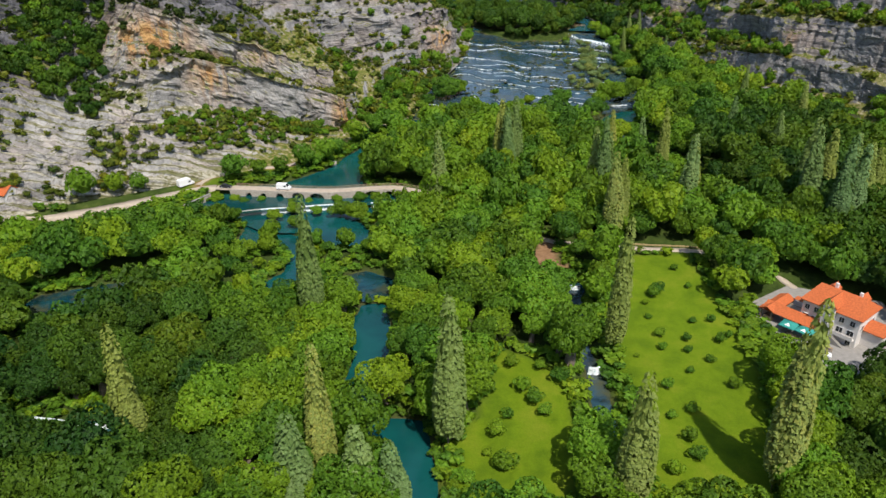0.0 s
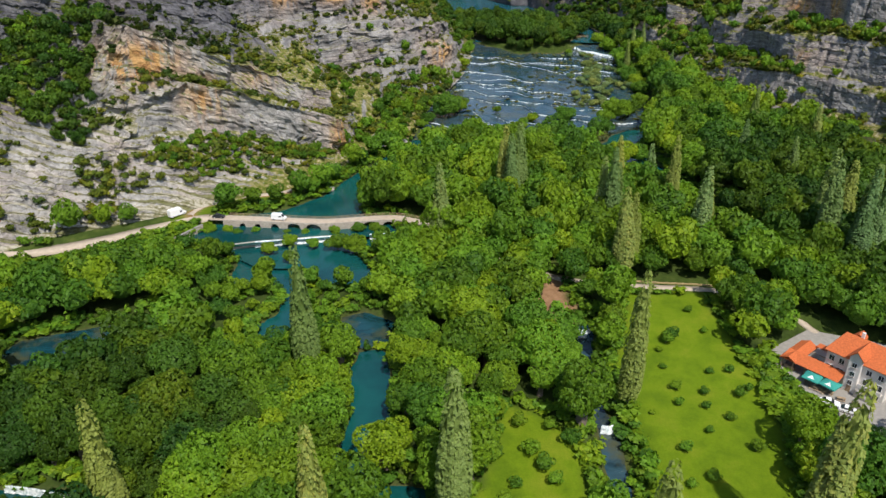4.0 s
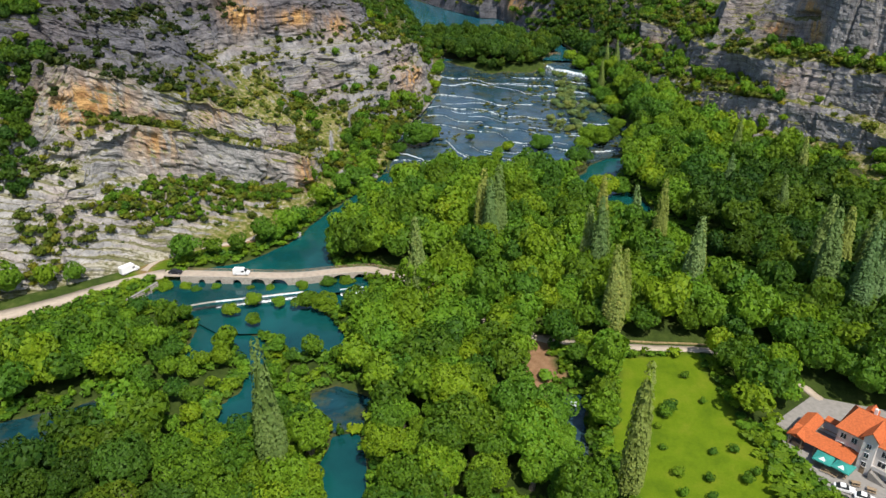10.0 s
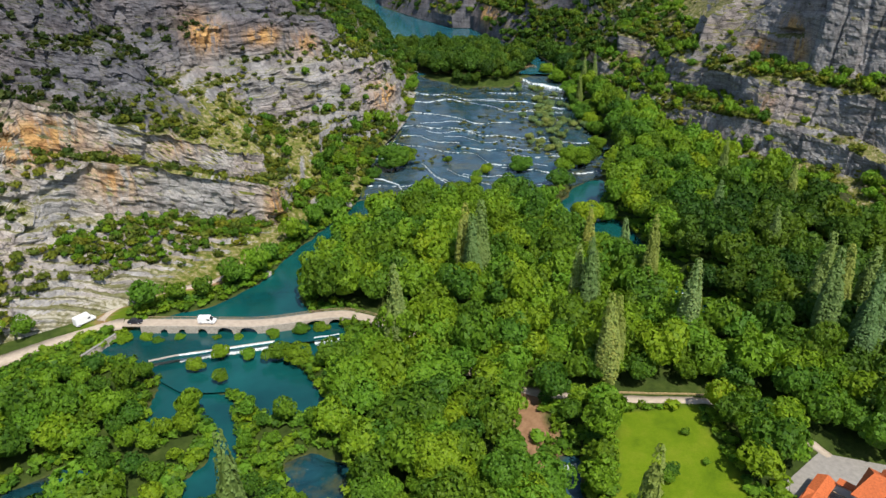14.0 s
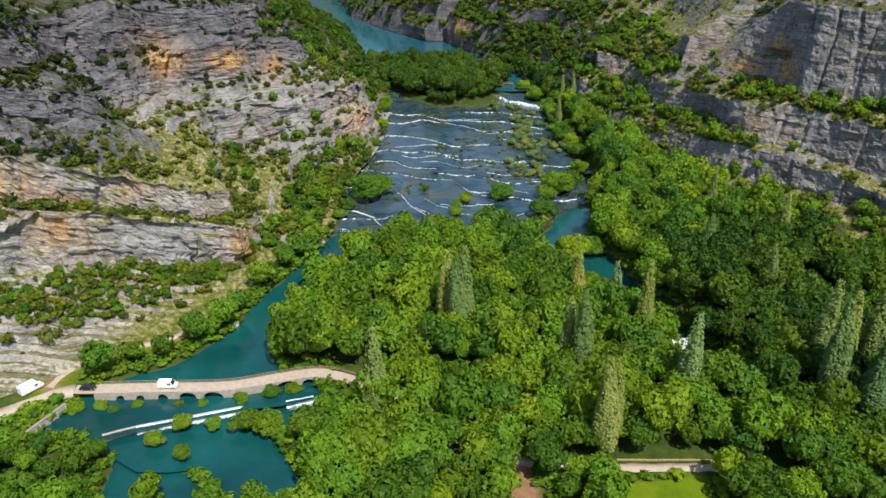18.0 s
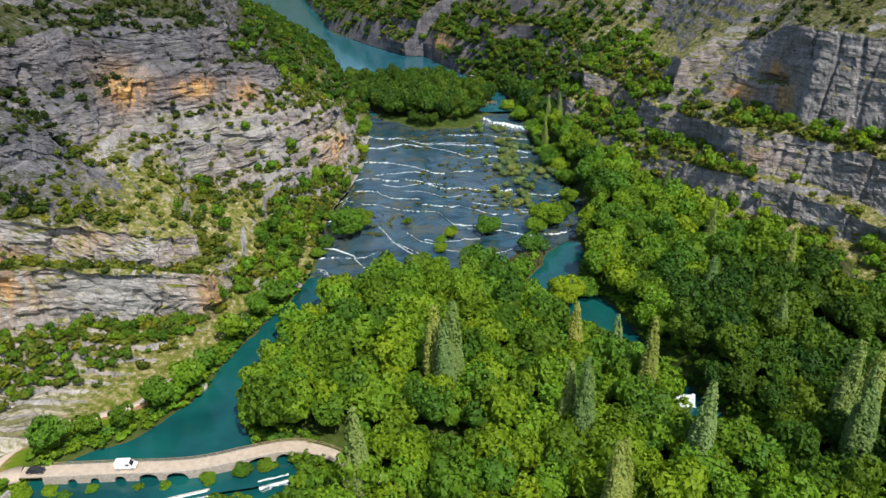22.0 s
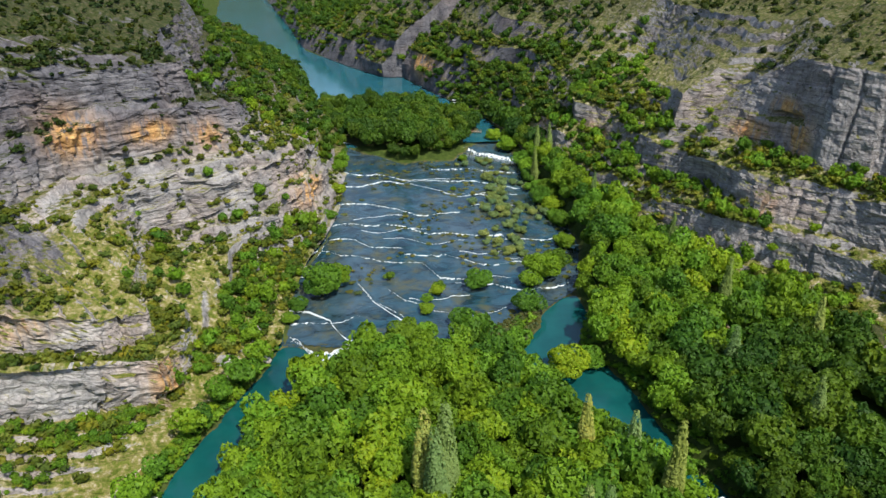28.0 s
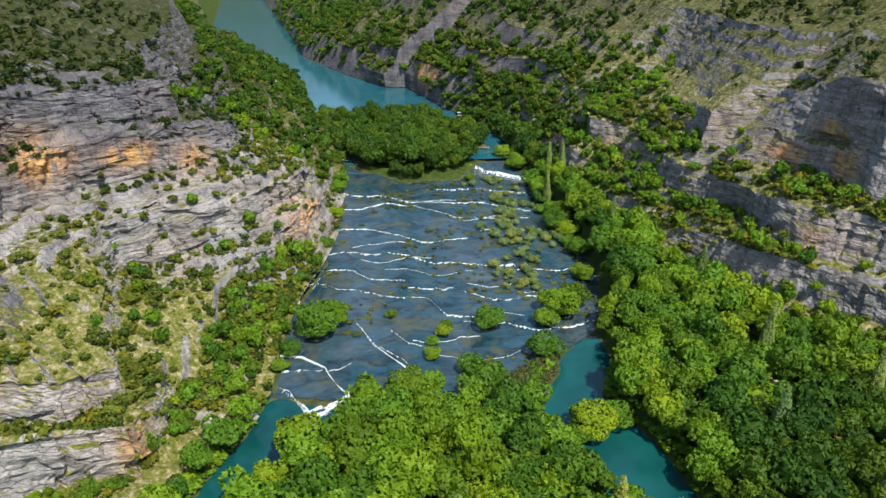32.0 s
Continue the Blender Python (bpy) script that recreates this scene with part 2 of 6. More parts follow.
ROCK, FLOOR = make_rock(), make_floor()
WATER = make_water("teal_river_water", (0.003, 0.042, 0.046), (0.006, 0.085, 0.080), 1.2)
# lighter and bluer than the river: sky reflection put into the base colour
LAKE_WATER = make_water("lake_water", (0.012, 0.080, 0.108), (0.020, 0.118, 0.150), 1.0)
SHOAL = make_water("shoal_water", (0.012, 0.048, 0.068), (0.044, 0.070, 0.090), 1.8, 0.22)
MOSSY = make_water("mossy_pond_water", (0.004, 0.030, 0.044), (0.012, 0.060, 0.070), 1.4, 0.12)
FOAM = Mat("white_foam", 0.6, 0.3)
FOAM.color(FOAM.ramp(FOAM.noise(1.6, 7, 0.75), (0.34, (0.12, 0.22, 0.24)), (0.48, (0.55, 0.62, 0.64)), (0.62, (0.82, 0.85, 0.86)))).bump(FOAM.noise(2.5, 6, 0.7), 0.8, 0.3)
fade = FOAM.math("ADD", FOAM.attr("thin"), FOAM.math("MULTIPLY", FOAM.math("SUBTRACT", FOAM.noise(0.8, 7, 0.75, (1, 1, 0.5), 0.6), 0.5), 2.4))
FOAM.link(FOAM.ramp(fade, (0.42, 1.0), (0.85, 0.0)), FOAM.b.inputs["Alpha"])
FOAM = FOAM.m
LEAF = leaf_material("broad_leaves", (0.052, 0.130, 0.009), (0.180, 0.325, 0.015), "object")
LEAF_FAR = leaf_material("woodland_leaves", (0.049, 0.122, 0.009), (0.170, 0.310, 0.015), "tint")
# darker copies of the leaves: dark green woods, with shade put into the colour
DEEP = leaf_material("dark_shaded_broad_leaves", (0.023, 0.068, 0.006), (0.092, 0.176, 0.011), "object")
DEEP_FAR = leaf_material("dark_shaded_woodland_leaves", (0.023, 0.068, 0.006), (0.092, 0.176, 0.011), "tint")
POPLAR = leaf_material("poplar_leaves", (0.125, 0.205, 0.045), (0.245, 0.330, 0.085), "object")
SCRUB = leaf_material("scrub_leaves", (0.012, 0.032, 0.005), (0.058, 0.086, 0.011), "tint")
BUSHY = leaf_material("bush_leaves", (0.036, 0.070, 0.007), (0.175, 0.210, 0.020), "tint")
WILLOW = leaf_material("willow_leaves", (0.115, 0.185, 0.050), (0.24, 0.32, 0.105), "object")
WEED = leaf_material("weed_leaves", (0.05, 0.075, 0.014), (0.15, 0.165, 0.035), "tint")
BARK = plain("bark", (0.16, 0.13, 0.10), 0.9, 0.4, 3.0)
ROADM = plain("pale_gravel_road", (0.40, 0.335, 0.265), 0.95, 0.15, 0.7)
STONE = plain("pale_bridge_stone", (0.36, 0.32, 0.27), 0.9, 0.3, 1.6)
PAVING = plain("grey_paving", (0.26, 0.245, 0.225), 0.9, 0.15, 0.9)
PLASTER = plain("white_plaster", (0.64, 0.61, 0.58), 0.85, 0.06, 0.8)
ROOF = plain("orange_roof_tile", (0.46, 0.115, 0.035), 0.8, 0.25, 2.5)
GLASS = plain("dark_window_glass", (0.03, 0.035, 0.04), 0.15, 0.2)
TEAL = plain("teal_canvas", (0.035, 0.26, 0.22), 0.8, 0.1)
WHITE = plain("white_paint", (0.80, 0.80, 0.80), 0.35, 0.03)
DARK = plain("dark_paint", (0.03, 0.03, 0.04), 0.3, 0.1)
RUBBER = plain("black_rubber", (0.02, 0.02, 0.02), 0.8, 0.1)
WOOD = plain("weathered_wood", (0.30, 0.22, 0.14), 0.9, 0.3, 3.0)


# ---- numeric helpers ----
def lattice(ix, iy, iz, seed):
    h = (ix * 374761393 + iy * 668265263 + iz * 2147483647 + seed * 144269504) & 0xFFFFFFFF
    h = ((h ^ (h >> 13)) * 1274126177) & 0xFFFFFFFF
    return ((h ^ (h >> 16)) & 0xFFFF) / 65535.0


def vnoise(x, y, z=0.0, seed=1):
    x, y, z = np.broadcast_arrays(np.asarray(x, float), np.asarray(y, float), np.asarray(z, float))
    ix, iy, iz = (np.floor(a).astype(np.int64) for a in (x, y, z))
    fx, fy, fz = x - ix, y - iy, z - iz
    fx, fy, fz = (f * f * (3 - 2 * f) for f in (fx, fy, fz))
    out = 0.0
    for dx in (0, 1):
        for dy in (0, 1):
            for dz in (0, 1):
                w = (fx if dx else 1 - fx) * (fy if dy else 1 - fy) * (fz if dz else 1 - fz)
                out = out + w * lattice(ix + dx, iy + dy, iz + dz, seed)
    return out * 2 - 1


def fbm(x, y, z=0.0, octaves=4, seed=1):
    s, a, out = 1.0, 1.0, 0.0
    for o in range(octaves):
        out = out + a * vnoise(np.asarray(x) * s, np.asarray(y) * s, np.asarray(z) * s, seed + o * 17)
        s, a = s * 2.03, a * 0.5
    return out


def inside(poly, x, y):
    c = np.zeros(np.shape(x), bool)
    for (x0, y0), (x1, y1) in zip(poly, poly[1:] + poly[:1]):
        if y0 == y1:
            continue
        c ^= ((y0 > y) != (y1 > y)) & (x < (x1 - x0) * (y - y0) / (y1 - y0) + x0)
    return c


def away(line, x, y):
    d = np.full(np.shape(x), 1e9)
    for (x0, y0), (x1, y1) in zip(line, line[1:]):
        dx, dy = x1 - x0, y1 - y0
        t = np.clip(((x - x0) * dx + (y - y0) * dy) / (dx * dx + dy * dy + 1e-9), 0, 1)
        d = np.minimum(d, np.hypot(x - x0 - t * dx, y - y0 - t * dy))
    return d


def depth_in(poly, x, y):
    """Distance to the outline: plus inside, minus outside."""
    d = away(poly + poly[:1], x, y)
    return np.where(inside(poly, x, y), d, -d)


def ease(v, a, b):
    t = np.clip((v - a) / (b - a), 0, 1)
    return t * t * (3 - 2 * t)


def mesh_of(name, verts, faces, material, smooth=False, attrs=None):
    """A mesh from arrays: faces is an (n, 3) or (n, 4) array."""
    me = bpy.data.meshes.new(name)
    verts, faces = np.asarray(verts, np.float32), np.asarray(faces, np.int32)
    n, k = faces.shape
    me.vertices.add(len(verts))
    me.vertices.foreach_set("co", verts.ravel())
    me.loops.add(n * k)
    me.loops.foreach_set("vertex_index", faces.ravel())
    me.polygons.add(n)
    me.polygons.foreach_set("loop_start", np.arange(0, n * k, k, dtype=np.int32))
    me.polygons.foreach_set("loop_total", np.full(n, k, np.int32))
    me.polygons.foreach_set("use_smooth", np.full(n, smooth))
    me.update(calc_edges=True)
    for key, vals in (attrs or {}).items():
        me.attributes.new(key, "FLOAT", "POINT").data.foreach_set("value", np.asarray(vals, np.float32))
    me.materials.append(material)
    return me


def grid_faces(rows, cols, base=0):
    i, j = np.meshgrid(np.arange(rows - 1), np.arange(cols - 1), indexing="ij")
    a = base + i * cols + j
    return np.stack([a, a + 1, a + cols + 1, a + cols], -1).reshape(-1, 4)


# ---- the plan: water, lawns and roads ----
RIVER = [(-72, 228), (-90, 230), (-85, 239), (-78, 250), (-60, 258), (-47, 272), (-37, 297), (-30, 311), (-21, 328), (-13, 349), (-8, 352), (-2, 345), (14, 345), (16, 330),
         (10, 326), (-6, 318), (-14, 307), (-22, 292), (-27, 278), (-33, 261), (-28, 250), (-17, 247), (-17, 238), (-27, 236), (-38, 235.4), (-54, 232.3)]
FALLS = [(-13, 348), (-10, 372), (-9, 392), (-1, 408), (6, 426), (12, 455), (17, 482), (20, 510), (21, 540), (33, 526), (53, 513), (80, 513), (92, 529), (104, 538), (118, 535), (119, 514), (122, 462),
         (118, 418), (116, 400), (104, 372), (98, 366), (78, 352), (60, 345), (44, 334), (34, 332), (17, 326), (14, 338)]
POOL = [(89, 370), (100, 368), (98, 347), (88, 329), (92, 312), (95, 296), (94, 274), (88, 270), (78, 282), (66, 296), (64, 308), (67, 322), (70, 337), (80, 347)]
CHANNEL = [(88, 276), (96, 274), (102, 256), (105, 245), (98, 236), (86, 238), (88, 252)]
LAKE = [(22, 538), (20, 580), (10, 640), (6, 680), (2, 775), (-30, 845), (-80, 925), (-108, 1100), (-135, 1520), (-64, 1520), (-12, 1055), (3, 890), (42, 794), (82, 737), (96, 672), (109, 651), (116, 600), (122, 535)]
WEIR = [(-72, 228), (-64, 230.6), (-54, 232.3), (-45, 234.1), (-37.5, 235.4)]
POND = [(-76, 227), (-64, 230), (-54, 231.8), (-45, 233.6), (-27, 236), (-18, 237.5), (-20, 230), (-30, 224), (-24, 214), (-20, 206), (-22, 202), (-29, 201), (-38, 204), (-41, 211), (-47, 215), (-53, 215), (-60, 216), (-66, 221)]
SLACK = [(-56, 216), (-47, 213), (-42, 196), (-41, 182), (-43, 172), (-51, 172), (-52, 182), (-47, 188), (-47, 197), (-53, 206)]
SLACK_WEST = [(-67, 221), (-61, 222), (-58, 214), (-59, 204), (-62, 198), (-66, 202), (-67, 212)]
MERE = [(-114, 174), (-100, 180), (-88, 183), (-81, 189), (-74, 187), (-70, 177), (-78, 171), (-84, 163), (-92, 158), (-106, 157), (-116, 162)]
REACH = [(-22.5, 170), (-16, 171), (-14, 163), (-13, 150), (-12.5, 140), (-17, 126), (-24, 128), (-22, 143), (-23, 150), (-25, 159)]
BEND = [(-30, 186), (-23, 190), (-13, 183), (-14.5, 173), (-22, 172), (-27, 176)]
LOWER = [(-24, 125), (-4, 124), (-1, 103), (2, 80), (-8, 80), (-8, 103), (-17, 119)]
LOWER_LEFT = [(-96, 123), (-70, 122), (-68, 114), (-88, 112)]
BROOK = [(36, 184), (42, 184), (38.5, 169), (36.5, 155), (38, 142), (37.5, 126), (36, 100), (32, 100), (33.5, 128), (34, 142), (33, 155), (34.5, 169)]
MEADOW = [(53, 194), (75, 195), (75, 173), (76, 153), (74, 138), (68, 114), (60, 92), (36, 90), (40, 111), (39, 138), (43, 161)]
GLADE = [(14, 145), (24, 142), (30, 131), (28, 114), (22, 92), (-2, 90), (0, 109), (9, 125)]
CLEARING = [(30, 206), (35, 204), (36, 194), (37, 182), (35, 172), (28, 170), (27, 184), (26, 189)]
ISLE = [(19, 556), (26, 541), (34, 530), (53, 517), (78, 517), (88, 528), (96, 544), (107, 562), (105, 592), (95, 612), (72, 634), (54, 642), (36, 632), (14, 640), (12, 610), (18, 584)]
REEDS = [(56, 338), (70, 348), (80, 352), (78, 342), (68, 330), (58, 328)]
EASTERN = [(141, 262), (148, 251), (155, 254), (150, 272), (144, 278)]
FRONT = [(74, 146), (86, 126), (100, 128), (96, 140), (88, 152), (83, 168), (78, 164)]
LOW_BANKS = [[(-36, 241), (-33, 228), (-24, 221), (-6, 220), (4, 230), (-4, 240), (-16, 247)], [(-178, 214), (-143, 219), (-118, 228), (-97, 243), (-84, 249), (-76, 242), (-76, 228), (-88, 221), (-104, 216), (-120, 209), (-145, 203), (-178, 198)],
             [(82, 241), (84, 224), (104, 220), (112, 238), (104, 247)], [(76, 284), (84, 260), (102, 258), (100, 276)]]  # bushes only
SMALL_TREES = [[(-72, 224), (-36, 228), (-16, 206), (-26, 172), (-38, 158), (-60, 160), (-74, 186)], [(-72, 228), (-76, 208), (-100, 202), (-130, 196), (-178, 184), (-178, 214), (-120, 214), (-88, 226)], [(74, 146), (86, 122), (100, 124), (96, 140), (88, 152), (83, 168), (78, 164)]]
PLOT = [(82, 152), (83, 167), (98, 177), (120, 168), (118, 138), (98, 130), (89, 133)]
ROAD_WEST = [(-172, 211), (-143, 216), (-130, 219), (-118, 225), (-106, 233), (-97, 240), (-92, 245), (-84, 246.2)]
BRIDGE = [(-84, 246.2), (-79, 245.6), (-60.5, 244), (-46, 242.2), (-38, 242.5), (-29, 244.4), (-18, 246), (-10.5, 243.1), (-4, 238), (6, 228)]
PATH_UP = [(-91, 247), (-90, 252), (-85, 258), (-77, 263), (-69, 266), (-61, 269.5), (-54, 282), (-46, 300), (-38, 318), (-28, 332)]
ROAD_MILL = [(38, 203), (58, 200), (68, 198.5), (81, 196.5), (87, 194), (95, 184), (102, 172)]
PATH_EAST = [(165, 232), (153, 257), (144, 276), (140, 301), (138, 330), (136, 353)]
WATERS = [(RIVER, -1.2), (POOL, -1.2), (LAKE, 12.0), (POND, -2.7), (SLACK, -3.6), (SLACK_WEST, -3.4), (BEND, -4.2), (MERE, -3.9), (REACH, -4.8), (LOWER, -6.6), (LOWER_LEFT, -6.2), (BROOK, -5.2), (CHANNEL, -4.6)]


def spread(knots, v):
    a = np.array(knots, float)
    return np.interp(v, a[:, 0], a[:, 1])


def floor_level(x, y):
    """Dry ground of the valley floor."""
    mid = spread([(60, -5), (100, -4.2), (130, -3.2), (165, -2.4), (200, -1.2), (230, -0.2), (250, 0.6), (340, 0.9), (400, 4), (460, 7), (520, 10), (545, 12.6), (2000, 13)], y)
    west = ease(-x, 0, 60) * spread([(60, -1), (200, -1.2), (240, 0), (2000, 0)], y)
    east = ease(x, 60, 140) * spread([(60, 2), (200, 3), (300, 5), (400, 3), (520, 0.5), (2000, 0)], y)
    return mid + west + east + 0.35 * fbm(x * 0.06, y * 0.06, 0, 3, 5)


# steps of the cascade: height, then the line of its lip
LIPS = [
    (1.3, [(-12, 351), (-7, 345), (-3, 336.5), (5, 340), (13, 343)]), (0.9, [(-11, 358), (-1, 356.5), (7, 355), (14, 358)]),
    (0.9, [(14, 329), (18, 323), (24, 328), (34, 334), (42, 337)]), (0.8, [(15, 381), (20, 369), (30, 356), (36, 345)]),
    (0.6, [(27, 376), (32, 366), (38, 362)]), (1.0, [(62, 377), (70, 375), (77, 369.5), (90, 369), (103, 372)]),
    (0.8, [(-8, 408), (2, 416), (10, 406), (21, 403), (32, 398), (44, 396), (49, 384), (59, 381)]), (0.8, [(37, 403), (55, 403), (64, 394), (73, 390), (88, 392)]),
    (0.7, [(2, 424), (16, 419), (24, 412), (37, 408)]), (1.0, [(8, 435), (31, 433), (49, 425), (72, 419), (84, 415)]),
    (0.7, [(84, 413), (95, 412), (104, 410), (119, 419)]), (0.7, [(11, 455), (26, 458), (38, 448), (52, 442), (70, 444)]),
    (0.6, [(17, 478), (40, 484), (52, 484), (68, 468), (90, 462)]), (0.7, [(17, 498), (43, 490), (60, 485), (84, 482), (118, 470)]),
    (0.8, [(66, 500), (90, 499), (119, 496)]), (1.8, [(88, 530), (93, 529), (104, 523), (118, 515)]), (1.2, [(20, 548), (49, 532), (70, 529), (88, 528)])]


def lip_y(line, x):
    a = np.array(line, float)
    return np.interp(x, a[:, 0], a[:, 1]) + 0.7 * fbm(x * 0.35, x * 0 + line[0][1], 0, 3, 9)


def falls_level(x, y):
    z = spread([(325, -1.2), (352, -0.9), (420, 0.4), (480, 1.9), (515, 2.6), (545, 3.6)], y) + np.zeros(np.shape(x))
    for h, line in LIPS:
        x0, x1 = line[0][0], line[-1][0]
        reach = ease(x, x0 - 14, x0) * (1 - ease(x, x1, x1 + 14))
        z = z + h * reach * ease(y - lip_y(line, x), -0.3, 0.6)
    top = ease(y, 524, 546)
    return np.minimum(z, 11.9) * (1 - top) + 12.02 * top


# ---- canyon walls: cross-sections from the foot up, (across, height) ----
WEST, EAST = [], []


def section(side, y, *points):
    """One cross-section; its cliffs (the steps named below) are drawn up steep and their ledges widened."""
    p = [list(q) for q in points]
    if side is EAST:
        steps, keep = ((1, 0.3), (3, 0.3), (5, 0.5)), 1.0 if y < 404 else 0.6 if 410 < y < 436 or 498 < y < 523 else 0.0
    else:
        steps, keep = ((2, 0.5), (4, 0.3), (7, 0.5), (9, 0.5)), 1.0 if 258 <= y <= 520 else 0.35
    if side is EAST and y < 345:  # the wall swings away to the east below the falls, and its beds rise
        swing = min(1.25 * (345 - y), 36)
        for k, q in enumerate(p):
            q[0] += swing * (0.35 if k == 0 else 0.85 if k < 5 else 0.6)
            q[1] += min(0.12 * (345 - y), 4) if 0 < k < 5 else 0
    for k, f in steps:
        move = (p[k + 1][0] - p[k][0]) * (1 - f) * keep
        p[k][0] += move
    side.append((y, p))


section(WEST, -200, (-190, 0), (-200, 4), (-212, 9), (-222, 16), (-234, 24), (-248, 33), (-268, 46), (-285, 54), (-292, 70), (-304, 74), (-312, 88), (-350, 150))
section(WEST, 120, (-158, 0), (-166, 4), (-176, 9), (-184, 16), (-194, 24), (-206, 33), (-224, 46), (-240, 54), (-247, 70), (-258, 74), (-266, 88), (-270, 150))
section(WEST, 205, (-150, 1), (-157, 5), (-166, 10), (-173, 14), (-182, 19), (-192, 25), (-212, 36), (-232, 46), (-240, 58), (-252, 66), (-262, 80), (-330, 150))
section(WEST, 222, (-132, 2.5), (-140, 6), (-150, 11), (-157, 15), (-166, 20), (-175, 26), (-198, 37), (-216, 46), (-223, 60), (-234, 70), (-243, 84), (-320, 150))
section(WEST, 240, (-108, 2), (-118, 7), (-130, 14), (-137, 18), (-148, 24), (-157, 30), (-184, 41), (-202, 50), (-209, 66), (-219, 76), (-228, 90), (-310, 152))
section(WEST, 254, (-88, 2), (-103, 9), (-120, 17), (-129, 22), (-141, 29), (-149, 35), (-172, 47), (-190, 56), (-196, 74), (-206, 82), (-214, 96), (-300, 154))
section(WEST, 259, (-80, 2), (-94, 9), (-110, 19), (-118, 24), (-128, 27), (-138, 30), (-152, 40), (-170, 52), (-182, 72), (-192, 82), (-202, 98), (-300, 155))
section(WEST, 266, (-72, 2), (-88, 9), (-104, 20), (-112, 27), (-122, 30), (-132, 33), (-142, 36), (-156, 46), (-171, 66), (-180, 78), (-188, 94), (-270, 150))
section(WEST, 272, (-65, 1.5), (-80, 8), (-104, 24), (-110, 37), (-115, 41), (-121, 46), (-140, 44), (-156, 52), (-168, 72), (-178, 82), (-186, 96), (-270, 150))
section(WEST, 280, (-56, 1), (-72, 8), (-94, 23), (-97, 42), (-104, 45), (-114, 62), (-128, 64), (-148, 60), (-158, 76), (-168, 82), (-176, 96), (-270, 150))
section(WEST, 300, (-44, 1), (-54, 4), (-68, 12), (-69.5, 30), (-77, 33), (-86, 46), (-104, 56), (-118, 68), (-128, 76), (-142, 79), (-160, 92), (-270, 150))
section(WEST, 316, (-35, 0.5), (-38, 1.5), (-43, 3), (-45, 18), (-53, 20), (-62, 33), (-84, 46), (-104, 60), (-112, 70), (-124, 77), (-142, 90), (-270, 150))
section(WEST, 330, (-25, 0.5), (-31, 2), (-42, 5), (-44, 15), (-47, 18), (-51, 27), (-74, 41), (-94, 55), (-103, 65), (-112, 73), (-130, 88), (-270, 150))
section(WEST, 348, (-14, 0.5), (-22, 3), (-36, 8), (-44, 14), (-52, 22), (-60, 29), (-76, 38), (-90, 51), (-98, 61), (-108, 70), (-124, 86), (-270, 150))
section(WEST, 375, (-11, 2), (-18, 5), (-28, 10), (-38, 15), (-50, 21), (-63, 28), (-76, 37), (-94, 48), (-104, 58), (-114, 68), (-123, 84), (-270, 150))
section(WEST, 402, (-4, 4), (-10, 7), (-20, 10), (-34, 15), (-50, 20), (-66, 29), (-71, 40), (-84, 48), (-90, 62), (-97, 67), (-104, 84), (-270, 150))
section(WEST, 420, (4, 6), (-1, 9), (-8, 14), (-14, 22), (-20, 28), (-29, 36), (-44, 43), (-54, 48), (-65, 66), (-74, 69), (-82, 82), (-250, 150))
section(WEST, 434, (8, 7), (5, 10), (0, 15), (-4, 25), (-8, 30), (-13, 39), (-24, 44), (-31, 49), (-46, 64), (-54, 68), (-64, 82), (-250, 150))
section(WEST, 450, (12, 7.5), (9, 10), (6, 15), (4, 25), (1, 29), (-2, 38), (-9, 43), (-16, 48), (-31, 62), (-39, 66), (-52, 80), (-250, 150))
section(WEST, 470, (16, 8), (13, 11), (11, 15), (9, 24), (6, 29), (4, 36), (-6, 41), (-18, 47), (-28, 59), (-40, 65), (-60, 82), (-250, 150))
section(WEST, 495, (19, 9), (13, 12), (7, 16), (1, 22), (-8, 28), (-18, 36), (-28, 43), (-40, 50), (-46, 58), (-54, 64), (-68, 84), (-250, 150))
section(WEST, 540, (21, 12.3), (16, 15), (8, 20), (0, 26), (-10, 32), (-20, 38), (-28, 44), (-35, 50), (-39, 56), (-48, 64), (-62, 88), (-250, 150))
section(WEST, 600, (17, 12.3), (12, 17), (5, 24), (-3, 31), (-11, 37), (-19, 43), (-28, 49), (-38, 56), (-46, 64), (-56, 74), (-68, 92), (-250, 150))
section(WEST, 680, (5, 12.3), (2, 20), (-4, 27), (-12, 33), (-22, 38), (-32, 42), (-44, 48), (-56, 58), (-64, 70), (-74, 80), (-84, 96), (-250, 150))
section(WEST, 800, (-4, 12.3), (-12, 20), (-22, 27), (-34, 33), (-46, 40), (-58, 48), (-70, 56), (-82, 64), (-90, 76), (-100, 84), (-110, 98), (-500, 125))
section(WEST, 920, (-80, 12.3), (-86, 20), (-94, 28), (-104, 34), (-116, 42), (-128, 50), (-140, 58), (-152, 66), (-160, 78), (-170, 86), (-182, 100), (-560, 128))
section(WEST, 1090, (-108, 12.3), (-110, 20), (-120, 28), (-132, 36), (-146, 44), (-160, 52), (-174, 60), (-188, 70), (-198, 82), (-210, 90), (-224, 104), (-600, 130))
section(WEST, 2100, (-260, 12.3), (-270, 20), (-280, 28), (-292, 36), (-306, 44), (-320, 52), (-334, 60), (-348, 70), (-358, 82), (-370, 90), (-384, 104), (-800, 130))

